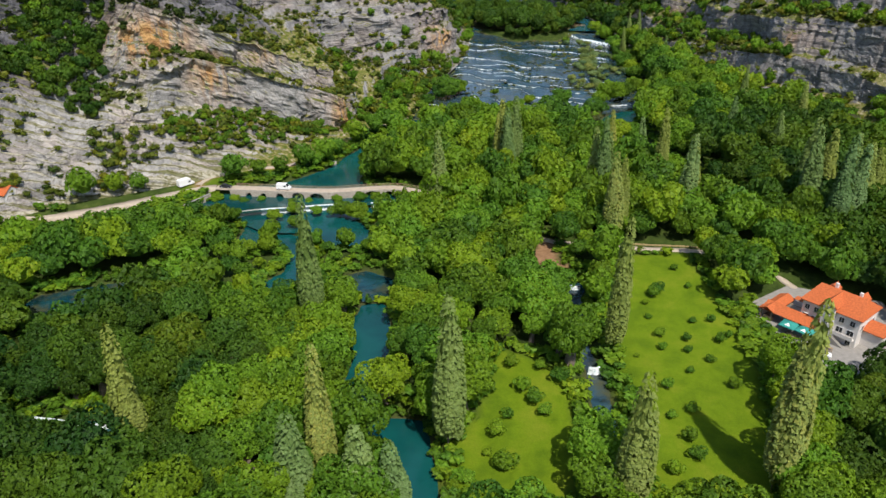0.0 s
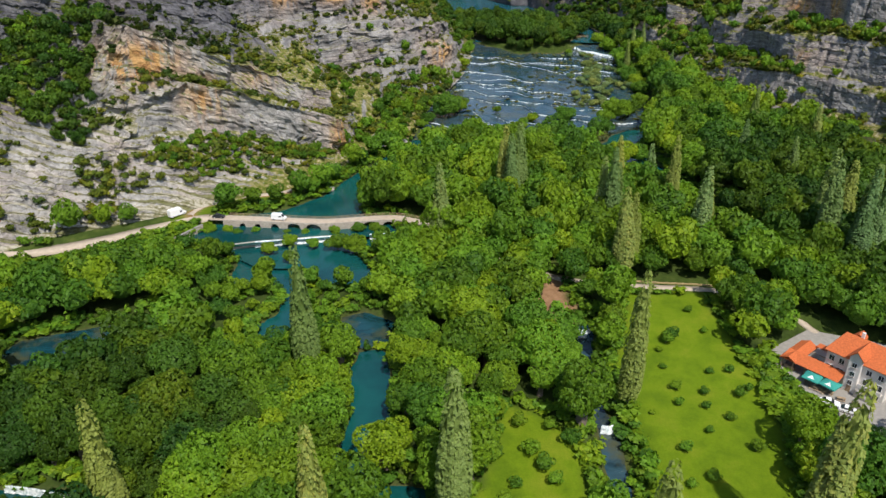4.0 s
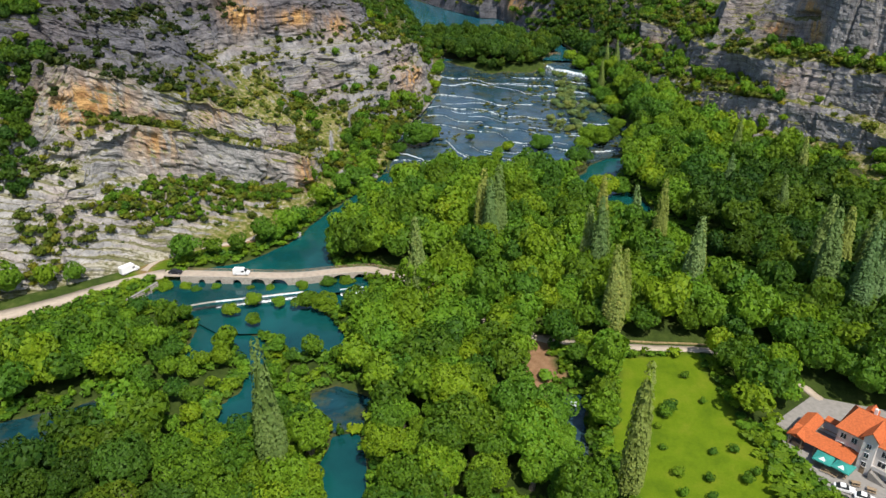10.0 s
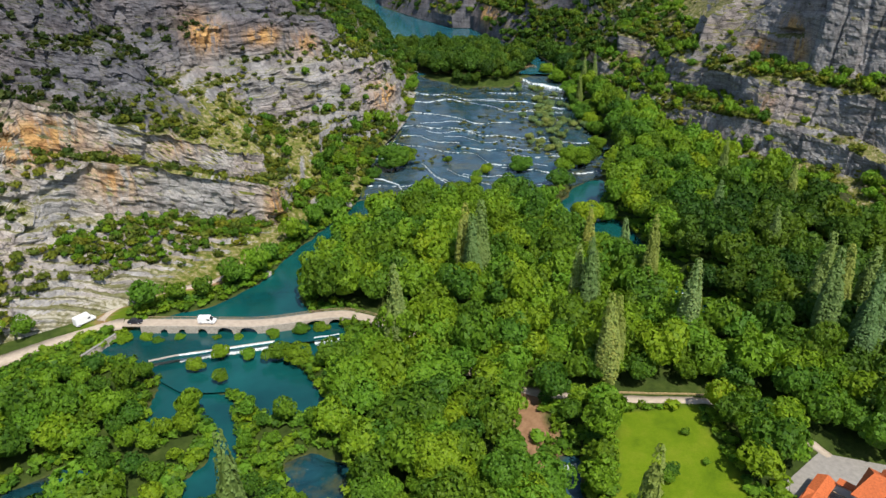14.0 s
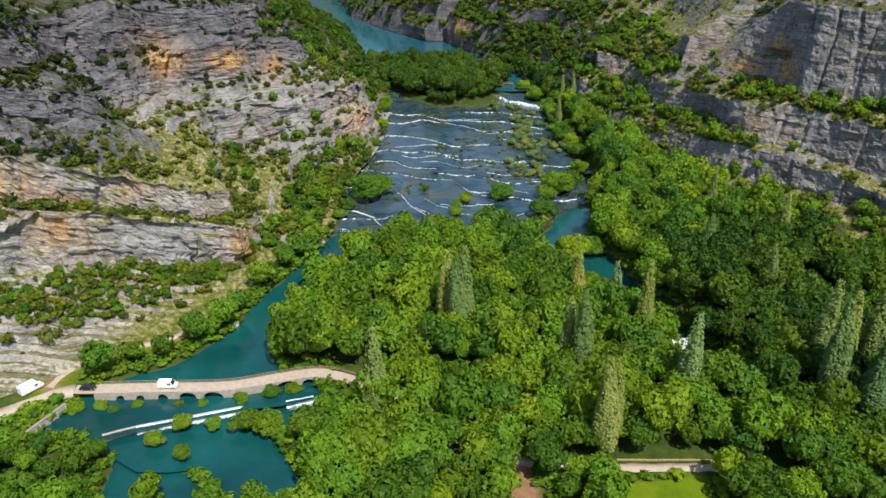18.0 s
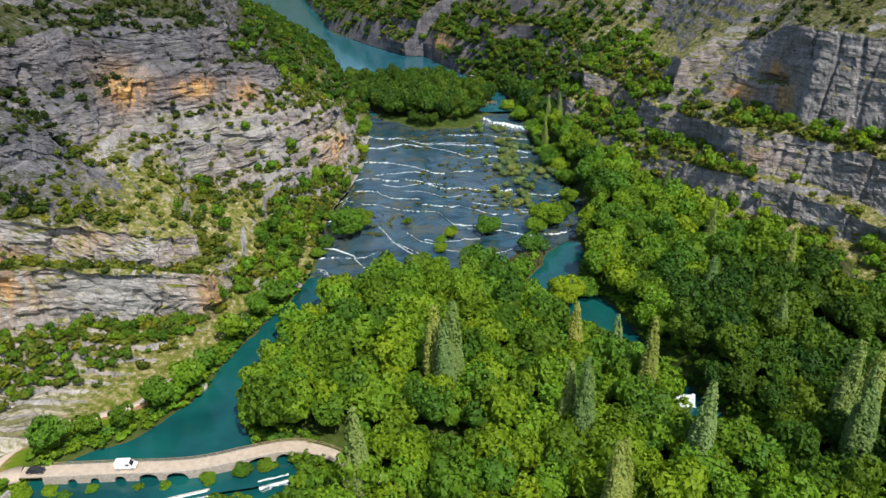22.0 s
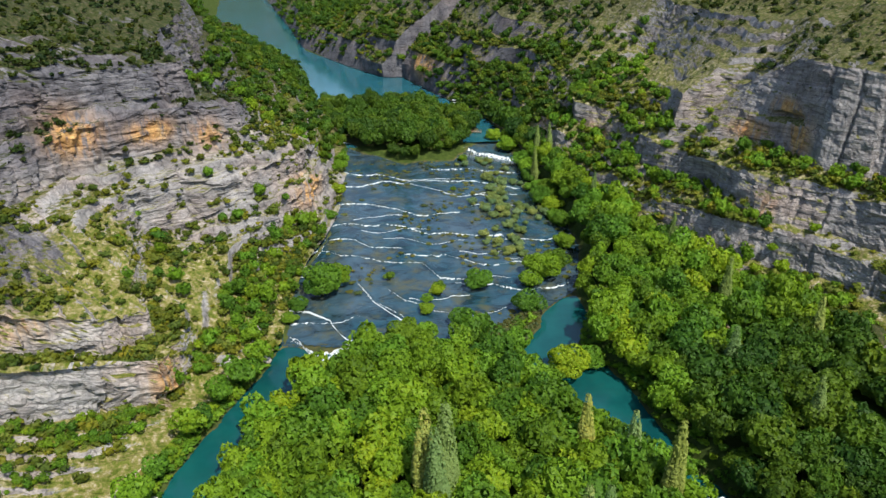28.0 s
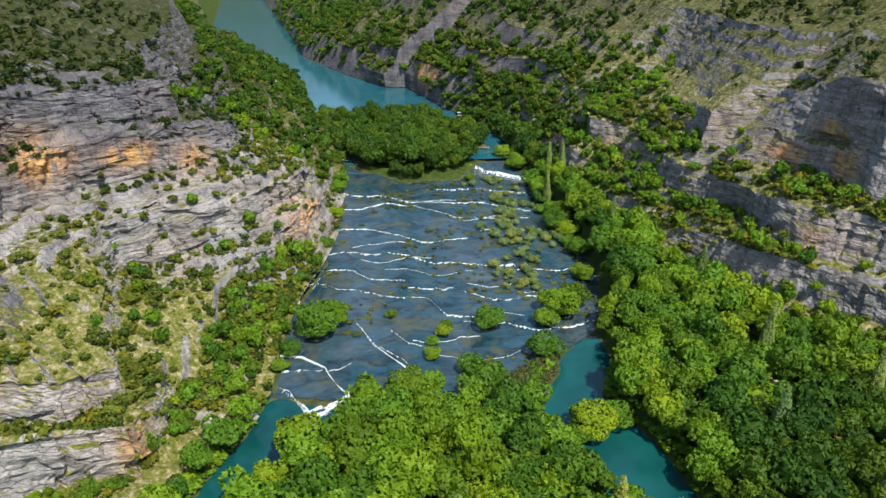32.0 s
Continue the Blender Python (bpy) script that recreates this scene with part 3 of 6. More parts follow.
section(EAST, -200, (230, 3), (242, 8), (246, 18), (252, 22), (262, 40), (274, 48), (286, 78), (314, 90), (650, 125))
section(EAST, 120, (196, 2), (206, 7), (210, 16), (216, 20), (226, 38), (240, 46), (252, 74), (284, 88), (560, 120))
section(EAST, 220, (168, 4), (177, 8), (181, 18), (186, 22), (195, 40), (205, 48), (215, 80), (244, 92), (380, 152))
section(EAST, 260, (157, 6), (167, 9), (170, 17), (175, 20), (182, 40), (192, 47), (204, 82), (232, 94), (380, 152))
section(EAST, 294, (150, 7), (162, 11), (166, 19), (171, 21), (178, 42), (188, 48), (200, 84), (230, 96), (380, 152))
section(EAST, 334, (144, 8), (157, 16), (161, 28), (168, 31), (174, 45), (183, 50), (196, 85), (224, 98), (380, 152))
section(EAST, 352, (140, 8), (152, 17), (156, 30), (162, 32), (169, 45), (180, 51), (191, 87), (220, 99), (380, 152))
section(EAST, 377, (136, 8), (146, 16), (151, 28), (157, 31), (165, 44), (179, 51), (188, 86), (218, 101), (380, 152))
section(EAST, 396, (133, 8), (146, 15), (150, 24), (157, 31), (163, 42), (173, 50), (183, 76), (218, 98), (380, 152))
section(EAST, 408, (131, 8), (139, 13), (146, 20), (153, 29), (160, 39), (167, 47), (178, 64), (214, 96), (380, 152))
section(EAST, 415, (128, 9), (138, 14), (142, 25), (149, 29), (153, 42), (157, 46), (162, 64), (214, 95), (380, 152))
section(EAST, 432, (127, 9), (138, 15), (142, 25), (148, 30), (151, 43), (157, 48), (166, 64), (212, 94), (380, 152))
section(EAST, 440, (127, 9), (136, 15), (144, 23), (151, 31), (157, 40), (166, 49), (178, 63), (210, 92), (380, 152))
section(EAST, 486, (127, 10), (136, 15), (145, 22), (154, 30), (163, 40), (174, 50), (190, 64), (209, 90), (380, 152))
section(EAST, 499, (124, 10), (132, 14), (135, 27), (140, 31), (146, 43), (158, 50), (196, 64), (208, 90), (380, 152))
section(EAST, 522, (123, 12), (133, 16), (137, 29), (145, 33), (151, 44), (162, 52), (197, 64), (208, 91), (380, 152))
section(EAST, 540, (124, 13), (131, 20), (139, 29), (148, 38), (157, 48), (167, 57), (184, 70), (208, 92), (380, 152))
section(EAST, 600, (116, 13), (124, 20), (136, 34), (144, 42), (150, 54), (156, 60), (164, 70), (196, 92), (380, 152))
section(EAST, 650, (103, 12.3), (108, 22), (112, 33), (122, 40), (130, 52), (138, 58), (146, 70), (180, 94), (380, 152))
section(EAST, 737, (82, 12.3), (84, 24), (88, 36), (100, 42), (112, 54), (124, 62), (136, 76), (174, 96), (380, 152))
section(EAST, 680, (92, 12.3), (94, 22), (98, 34), (101, 41), (112, 54), (124, 62), (136, 76), (174, 96), (380, 152))
section(EAST, 830, (26, 12.3), (29, 24), (34, 34), (44, 42), (54, 54), (72, 64), (90, 80), (140, 100), (500, 128))
section(EAST, 910, (1, 12.3), (5, 24), (14, 34), (34, 44), (64, 56), (80, 66), (100, 82), (150, 102), (500, 130))
section(EAST, 1055, (-12, 12.3), (-6, 24), (2, 34), (20, 44), (40, 56), (60, 66), (84, 82), (140, 102), (500, 130))
section(EAST, 1500, (-62, 12.3), (-56, 24), (-48, 34), (-30, 44), (-12, 56), (4, 66), (24, 82), (74, 104), (450, 132))
section(EAST, 2100, (-140, 12.3), (-134, 24), (-126, 34), (-110, 44), (-94, 56), (-78, 66), (-58, 82), (-8, 104), (400, 132))

YS = np.concatenate([np.arange(-200, 60, 20.0), np.arange(60, 200, 1.6), np.arange(200, 250, 1.0), np.arange(250, 352, 0.66), np.arange(352, 395, 1.1), np.arange(395, 485, 0.85), np.arange(485, 560, 1.2), np.arange(560, 860, 3.0), np.arange(860, 1300, 12), np.arange(1300, 2101, 50)])


def wall(side, per_metre, limit):
    """Points of one wall as arrays (rows, columns): along the cross-sections, with more columns on the steep parts."""
    ys = np.array([s[0] for s in side], float)
    px = np.array([[p[0] for p in s[1]] for s in side], float)
    pz = np.array([[p[1] for p in s[1]] for s in side], float)
    k = px.shape[1]
    jitter = 3.0 * fbm(YS * 0.02, YS * 0, 0, 3, 21)
    roam = [(3.5 if side is EAST else 1.0) * fbm(YS * 0.028, YS * 0 + 9.0 * i, 0, 3, 23 + i) * (0 < i < k - 1) for i in range(k)]  # ledges wander in and out
    lx = np.stack([np.interp(YS + jitter, ys, px[:, i]) + roam[i] for i in range(k)], 1)
    lz = np.stack([np.interp(YS + jitter, ys, pz[:, i]) for i in range(k)], 1)
    us = []
    for i in range(k - 1):
        here = (ys > 200) & (ys < 560)
        run = np.max(np.hypot(np.diff(px, axis=1)[here, i], np.diff(pz, axis=1)[here, i]))
        n = int(min(max(run * per_metre, 4), limit))
        us.append(i + np.arange(n) / n)
    u = np.concatenate(us + [[k - 1]])
    i = np.minimum(u.astype(int), k - 2)
    f = (u - i)[None]
    x = lx[:, i] * (1 - f) + lx[:, i + 1] * f
    z = lz[:, i] * (1 - f) + lz[:, i + 1] * f
    return x, np.repeat(YS[:, None], len(u), 1), z, u


def carve(x, y, z, out, near):
    """Gives a wall its beds, ribs and hollows. out: the side of the valley that it faces; near: none at the foot, all higher up."""
    along_ = [np.gradient(v, axis=0) for v in (x, y, z)]
    up = [np.gradient(v, axis=1) for v in (x, y, z)]
    nx, ny = along_[1] * up[2] - along_[2] * up[1], along_[2] * up[0] - along_[0] * up[2]
    nz = along_[0] * up[1] - along_[1] * up[0]
    flat = np.hypot(nx, ny) + 1e-9
    steep = np.degrees(np.arctan2(flat, np.abs(nz) + 1e-9)) / 90
    turn = np.sign(nx * out - 0.3 * ny)
    nx, ny = nx / flat * turn, ny / flat * turn
    face = ease(steep, 0.52, 0.72)
    dip = (1 - ease(y, 325, 395)) * 0.32 * (0.83 * (x + 60) + 0.56 * (y - 310)) if out > 0 else 0.10 * y
    bed = z + dip + fbm(x * 0.03, y * 0.03, z * 0.02, 3, 51) * 2.2
    step = 2.3 + 3.0 * ease(y, 300, 390) if out > 0 else 5.5
    thin = bed / step
    f = thin - np.floor(thin)
    strength = np.clip(0.45 + 1.5 * fbm(x * 0.035, y * 0.035, z * 0.03, 3, 53), 0.0, 1.0)
    if out > 0:
        strength = np.maximum(strength, np.maximum(0.55 * ease(y, 392, 412) * (1 - ease(y, 490, 515)), 0.8 * (1 - ease(y, 290, 330))))
    else:
        strength = strength * 0.5 * (1 - ease(y, 540, 620))
    terrace = (ease(f, 0.70, 0.93) - f) * step * strength * (1 - face)
    thick = bed / 5.2 + 0.6 * fbm(x * 0.05, y * 0.05, z * 0.1, 2, 57)
    g = thick - np.floor(thick)
    groove = -0.55 * np.exp(-((g - 0.5) / 0.07) ** 2) * np.clip(0.5 + fbm(x * 0.06, y * 0.06, z * 0.06, 2, 59), 0, 1.2) + 0.5 * (g - 0.5)
    rib = fbm(x * 0.05, y * 0.05, z * 0.006, 3, 31) * 1.7
    wave = 0.5 * fbm(x * 0.08, y * 0.08, z * 0.08, 2, 37)

    def cell(size, high, seed):
        layer = np.floor(bed / high + wave).astype(int)
        shift = lattice(layer, layer * 0 + 3, layer * 0 + 5, seed) * 3
        return lattice(np.floor(x / size + shift + wave).astype(int), np.floor(y / size + shift + wave).astype(int), layer, seed + 1) * 2 - 1

    block = cell(8.0, 3.8, 33) * 0.75 + cell(3.2, 1.7, 35) * 0.28
    crack = -np.clip(1 - np.abs(vnoise(x * 0.10, y * 0.10, z * 0.015, 61)) * 9, 0, 1) * 2.2 - np.clip(1 - np.abs(vnoise(x * 0.28, y * 0.28, z * 0.05, 63)) * 8, 0, 1) * 0.35
    rough = fbm(x * 0.55, y * 0.55, z * 0.55, 3, 41) * 0.22
    push = (1.0 if out > 0 else 0.55) * (1 - 0.8 * ease(y, 560, 640)) * (face * (rib + block + crack + groove) + rough * (0.6 + 0.4 * face)) * near
    lift = (fbm(x * 0.09, y * 0.09, 0, 4, 71) * 1.3 + fbm(x * 0.5, y * 0.5, 0, 3, 81) * 0.35) * (1 - face)
    return x + nx * push, y + ny * push, z + (lift + terrace) * near, bed


def rust_at(x, y, z, spots):
    r = np.zeros(x.shape)
    for cx, cy, cz, a, b in spots:
        r = np.maximum(r, np.exp(-(((x - cx) / a) ** 2 + ((y - cy) / a) ** 2 + ((z - cz) / b) ** 2)))
    return np.clip(r * 1.5, 0, 1)


wx, wy, wz, wu = wall(WEST, 0.95, 36)
ex, ey, ez, eu = wall(EAST, 1.0, 40)
west_foot, east_foot = (wx[:, 0].copy(), wz[:, 0].copy()), (ex[:, 0].copy(), ez[:, 0].copy())
WX, WY, WZ, WB = carve(wx, wy, wz, 1.0, ease(wu, 0, 1.2)[None] + np.zeros(wx.shape))
EX, EY, EZ, EB = carve(ex, ey, ez, -1.0, ease(eu, 0, 1.0)[None] + np.zeros(ex.shape))
# the shallow cave of the east wall and the overhang below the west cliff
hollow = np.exp(-(((ey - 373) / 9) ** 4 + ((ez - 63.5 - 0.12 * (373 - ey)) / 1.6) ** 4))
EX = EX + 4 * hollow
EY = EY + 1 * hollow
under = np.exp(-(((wy - 312) / 10) ** 4 + ((wz - 4.5 - (316 - wy) * 0.5) / 2.0) ** 4))
WX = WX - 4 * under
west_bare = np.clip(1.15 * (1 - ease(wy, 262, 300)) * ease(-wx, 70, 90) * (1 - ease(-wx, 142, 160)) + ease(wy, 398, 425) * (1 - ease(wy, 480, 520)) * (wu[None] < 7.2), 0, 1)
# far and high rock loses its pale share, partly cloud shade in the colour
west_fair = np.clip(1 - ease(wu, 5.0, 5.7)[None] * (1 - ease(wy, 345, 375)) - ease(wz, 44, 60) * ease(wy, 300, 380) - ease(-wx, 140, 165), 0, 1) * (0.9 - 0.35 * ease(wy, 360, 400))
east_bare = 0.12 * ease(ez, 10, 30) * (1 - ease(ez, 86, 100)) + 0 * ex

west_lush = np.clip(1 - ease(wz, 34, 56) - 0.6 * ease(wy, 500, 540), 0, 1)
east_lush = np.clip(0.85 - 0.60 * ease(ez, 54, 90) - 0.5 * ease(ey, 560, 700), 0, 1)

west_stony = np.clip(ease(wu, 5.6, 6.2)[None] * ease(wy, 284, 300) * ease(-wx, 60, 90) + ease(wy, 380, 400), 0, 1) * (1 - ease(wy, 490, 530)) + 0.2 * ease(-wx, 95, 110) * (1 - ease(wy, 255, 275))
west_stony = west_stony * (1 - 0.75 * ease(wz, 78, 92))
east_stony = 0.30 * (1 - ease(ez, 84, 100)) * ease(ez, 20, 32) * (1 - ease(ey, 395, 410)) + 0 * ex

cols = 150
s = np.linspace(0, 1, cols)[None]
GX = west_foot[0][:, None] * (1 - s) + east_foot[0][:, None] * s
GY = np.repeat(YS[:, None], cols, 1)
edge_l, edge_r = GX - west_foot[0][:, None], east_foot[0][:, None] - GX
GZ = floor_level(GX, GY)
a, b = 1 - ease(edge_l, 0, 14), 1 - ease(edge_r, 0, 22)
GZ = GZ * (1 - a) * (1 - b) + west_foot[1][:, None] * a + east_foot[1][:, None] * b * (1 - a)
lawn = np.zeros(GX.shape)
earth = np.zeros(GX.shape)
bed = np.zeros(GX.shape)
wob = fbm(GX * 0.15, GY * 0.15, 0, 3, 91) * 1.2
for poly, level in WATERS:
    d = depth_in(poly, GX, GY) + wob * 0.6
    near = ease(d, -5, 0.0)
    GZ = np.where(d > -5, np.where(d > 0, np.minimum(GZ, level - np.minimum(0.15 + d * 0.35, 1.8)), GZ * (1 - near) + np.minimum(GZ, level + 0.5 - 0.45 * near) * near), GZ)
    bed = np.maximum(bed, ease(d, -1.2, 0.4))
d = depth_in(FALLS, GX, GY) + wob * 0.6
fz = falls_level(GX, GY)
near = ease(d, -6, 0.0)
GZ = np.where(d > 0.5, np.minimum(fz - 0.8, GZ), np.where(d > -6, GZ * (1 - near) + np.maximum(fz, np.minimum(GZ, fz + 0.5)) * near, GZ))
bed = np.maximum(bed, ease(d, -1.0, 0.4))
for poly in (MEADOW, GLADE, EASTERN):
    lawn = np.maximum(lawn, ease(depth_in(poly, GX, GY) + wob, -2.0, 1.0))
flat_ = ease(depth_in(PLOT, GX, GY), -6, 0.0)
GZ = GZ * (1 - flat_) - 2.5 * flat_
isle = ease(depth_in(ISLE, GX, GY) + wob, -1.0, 1.5)
GZ = GZ * (1 - isle) + 12.7 * isle
for poly in (REEDS,):
    d = ease(depth_in(poly, GX, GY) + 0.5 * wob, -1, 1.0)
    GZ = GZ * (1 - d) + 0.3 * d
lawn = np.maximum(lawn, 0.7 * (1 - ease(away(PATH_UP, GX, GY), 3, 9)))
lawn = np.maximum(lawn, 0.4 * (1 - ease(away(PATH_EAST, GX, GY), 2, 5)))
earth = np.maximum(earth, ease(depth_in(CLEARING, GX, GY) + wob, -1.0, 0.8))
for line, half in ((PATH_UP, 1.3), (PATH_EAST, 1.8)):
    earth = np.maximum(earth, 0.9 * (1 - ease(away(line, GX, GY) + 0.3 * wob, half, half + 0.8)))

ground = tagged(new("ground", mesh_of("ground", np.stack([GX, GY, GZ], -1).reshape(-1, 3), grid_faces(*GX.shape), FLOOR, True,
                {"lawn": lawn.ravel(), "earth": earth.ravel(), "bed": bed.ravel()})), "green valley floor with lawns, leaf litter and bare earth", "ground", kind="structure")
WEST_RUST = [(-112, 279, 49, 14, 7), (-95, 288, 34, 8, 9), (-70, 300, 38, 10, 5), (-45, 318, 10, 6, 8), (-84, 406, 62, 9, 8), (-60, 422, 57, 8, 4), (-37, 429, 53, 8, 5), (0, 442, 22, 11, 6)]
EAST_RUST = [(178, 388, 55, 8, 4), (184, 364, 58, 6, 7), (183, 374, 67, 8, 3), (148, 525, 24, 12, 9), (150, 480, 28, 10, 6), (160, 350, 38, 7, 5), (95, 700, 30, 16, 10)]
# ridge out of view, added so the far lake reflects it instead of sky
fx0 = np.linspace(-1500, 1200, 90)
fy0 = np.linspace(1650, 2300, 24)
RX, RY = np.meshgrid(fx0, fy0)
RZ = 12 + 230 * ease(RY + 60 * fbm(RX * 0.004, RY * 0.004, 0, 3, 111), 1650, 1950) + 14 * fbm(RX * 0.02, RY * 0.02, 0, 4, 113)
tagged(new("far_ridge", mesh_of("far_ridge", np.stack([RX, RY, RZ], -1).reshape(-1, 3), grid_faces(*RX.shape), ROCK, True, {"rust": 0 * RX.ravel(), "bare": 0 * RX.ravel(), "pale": 0 * RX.ravel(), "bed": RZ.ravel(), "lush": 0 * RX.ravel(), "stony": 0 * RX.ravel()})), "unseen grey-green ridge closing the canyon, added for the lake to reflect", "hill", kind="structure")
# the east wall's pale share puts sky fill on shaded faces into the colour
cliffs = []
for nm, X, Y, Z, B, lush, bare, fair, stony, spots, flip, lab in (("cliff_west", WX, WY, WZ, WB, west_lush, west_bare, west_fair, west_stony, WEST_RUST, True, "layered grey limestone canyon wall with orange stains and scrub"),
                                      ("cliff_east", EX, EY, EZ, EB, east_lush, east_bare, 0.5 * (1 - ease(EY, 540, 600)), east_stony, EAST_RUST, False, "stepped grey limestone canyon wall with a shallow cave and scrub")):
    f = grid_faces(*X.shape)
    ob = new(nm, mesh_of(nm, np.stack([X, Y, Z], -1).reshape(-1, 3), f[:, ::-1] if flip else f, ROCK, False, {"rust": rust_at(X, Y, Z, spots).ravel(), "bare": bare.ravel(), "pale": fair.ravel(), "bed": B.ravel(), "lush": lush.ravel(), "stony": stony.ravel()}))
    cliffs.append(tagged(ob, lab, "cliff", kind="structure"))


def sheet(name, poly, z, material, label):
    """A level sheet of water a little wider than its outline; the banks cut it off."""
    bm = bmesh.new()
    vs = [bm.verts.new((x, y, z)) for x, y in poly]
    fc = bm.faces.new(vs)
    if fc.normal.z < 0 or sum((x1 - x0) * (y1 + y0) for (x0, y0), (x1, y1) in zip(poly, poly[1:] + poly[:1])) > 0:
        bmesh.ops.reverse_faces(bm, faces=bm.faces)
    me = bpy.data.meshes.new(name)
    bm.to_mesh(me)
    bm.free()
    me.materials.append(material)
    return tagged(new(name, me), label, "water", kind="structure")


def widen(poly, g):
    """The outline moved outwards by g."""
    area = sum(x0 * y1 - x1 * y0 for (x0, y0), (x1, y1) in zip(poly, poly[1:] + poly[:1]))
    sg, out, n = (1 if area > 0 else -1), [], len(poly)
    for i in range(n):
        p, q, r = (Vector(poly[(i + k) % n]) for k in (-1, 0, 1))
        e, f = (q - p).normalized(), (r - q).normalized()
        nrm = Vector((e.y + f.y, -e.x - f.x)) * sg
        nrm = nrm.normalized() if nrm.length > 1e-6 else Vector((0, 0))
        out.append((q.x + nrm.x * g, q.y + nrm.y * g))
    return out


sheet("water_river", widen(RIVER, 1.5), -1.2, WATER, "calm teal river between wooded banks")
sheet("water_pool", widen(POOL, 1.5), -1.21, WATER, "teal pool beside the falls")
sheet("water_lake", widen(LAKE, 2.0), 12.0, LAKE_WATER, "teal lake in the canyon above the falls")
sheet("water_pond", widen(POND, 1.2), -2.7, WATER, "dark teal pond below a low weir")
sheet("water_slack", widen(SLACK, 1.2), -3.6, WATER, "dark teal side channel among trees")
sheet("water_mere", widen(MERE, 1.2), -3.9, MOSSY, "dark teal pond among trees")
sheet("water_slack_west", widen(SLACK_WEST, 1.0), -3.4, WATER, "dark teal side channel among trees")
sheet("water_bend", widen(BEND, 1.0), -4.2, MOSSY, "shallow bend of a channel between willows")
sheet("water_reach", widen(REACH, 1.2), -4.8, WATER, "narrow teal reach between trees")
sheet("water_lower", widen(LOWER, 1.2), -6.6, WATER, "teal pool below a small fall")
sheet("water_lower_pond", widen(LOWER_LEFT, 1.2), -6.2, WATER, "teal pond under a low fall")
sheet("water_brook", widen(BROOK, 0.8), -5.2, SHOAL, "narrow brook beside the meadow")
sheet("water_channel", widen(CHANNEL, 1.0), -4.6, WATER, "bright turquoise pool under a fall")

# the cascade: a stepped sheet of running water
fx_, fy_ = np.arange(-16, 126, 0.8), np.arange(320, 548, 0.8)
FX, FY = np.meshgrid(fx_, fy_)
FZ = falls_level(FX, FY) + 0.06 * fbm(FX * 0.7, FY * 0.7, 0, 3, 7)
keep = depth_in(FALLS, FX, FY) > -2.0
ff = grid_faces(*FX.shape)
ff = ff[keep.ravel()[ff].all(1)]
tagged(new("water_cascade", mesh_of("water_cascade", np.stack([FX, FY, FZ], -1).reshape(-1, 3), ff, SHOAL, True)), "wide shallow cascade stepping over travertine ledges", "water", kind="structure")


def foam_strip(name, line, width, drop, level, seed, parent=None):
    """A ragged band of white water along the lip of a step."""
    n = max(8, int(sum(math.dist(p, q) for p, q in zip(line, line[1:])) / 0.5))
    t = np.linspace(0, 1, n)
    acc = np.concatenate([[0], np.cumsum([math.dist(p, q) for p, q in zip(line, line[1:])])])
    acc = acc / acc[-1]
    px = np.interp(t, acc, [p[0] for p in line])
    py = np.interp(t, acc, [p[1] for p in line])
    if level is None:
        py = lip_y(line, px)
    w = width * np.clip(0.8 + 0.6 * fbm(px * 0.12, py * 0.12, 0, 2, seed) + 0.25 * fbm(px * 0.7, py * 0.7, 0, 2, seed + 1), 0.12, 1.6)
    rows = []
    for k, (off, dz) in enumerate(((0.8, 0.05), (0.25, 0.16), (-0.25, 0.12), (-0.8, 0.06), (-1.7, 0.03))):
        wig = 0.35 * fbm(px * 1.3, py * 1.3, k * 3.1, 2, seed + 3)
        y = py + off * w * (1 + wig) + 0.2 * wig
        x = px + 0.2 * wig
        z = (falls_level(x, y) if level in (None, "falls") else np.full(n, level) + (drop * (off > -0.2))) + dz * (1 + wig)
        rows.append(np.stack([x, y, z], -1))
    V = np.stack(rows)
    return mesh_of(name, V.reshape(-1, 3), grid_faces(5, n), FOAM, True, {"thin": np.repeat((1.05, 0.40, 0.25, 0.60, 1.05), n)})


for i, (h, line) in enumerate(LIPS):
    big = {0: 0.5, 1: 0.3, 2: 0.9, 15: 1.6, 16: 0.7}.get(i, 0.09 + 0.24 * h)
    tagged(new("white_water", foam_strip("white_water", line, big, h, None, 100 + i)), "ragged white foam along a ledge of the falls", "white water", "white water on the ledges")

for i, (line, width) in enumerate((
        ([(-11.4, 366.5), (-4.0, 364.1), (3.2, 356.6), (6.6, 346.8), (10.1, 340.7)], 0.8), ([(10.1, 341.8), (4.0, 337.8), (-1.3, 334.6), (-4.9, 340.3), (-8.7, 347.8), (-11.2, 349.2)], 1.2),
        ([(15.5, 379.6), (20.2, 367.6), (26.7, 358.5), (30.7, 351.7)], 0.8), ([(14.6, 330.0), (17.1, 326.3), (19.3, 323.6)], 1.4), ([(3.4, 417.8), (0.5, 411.4), (-4.3, 401.9), (-7.9, 396.4)], 1.0), ([(-11.0, 392.7), (-2.8, 392.4)], 0.8))):
    tagged(new("white_water", foam_strip("white_water", line, width, 0.3, "falls", 150 + i)), "tumbling white water at the foot of the falls", "white water", "white water on the ledges")

rr = random.Random(61)
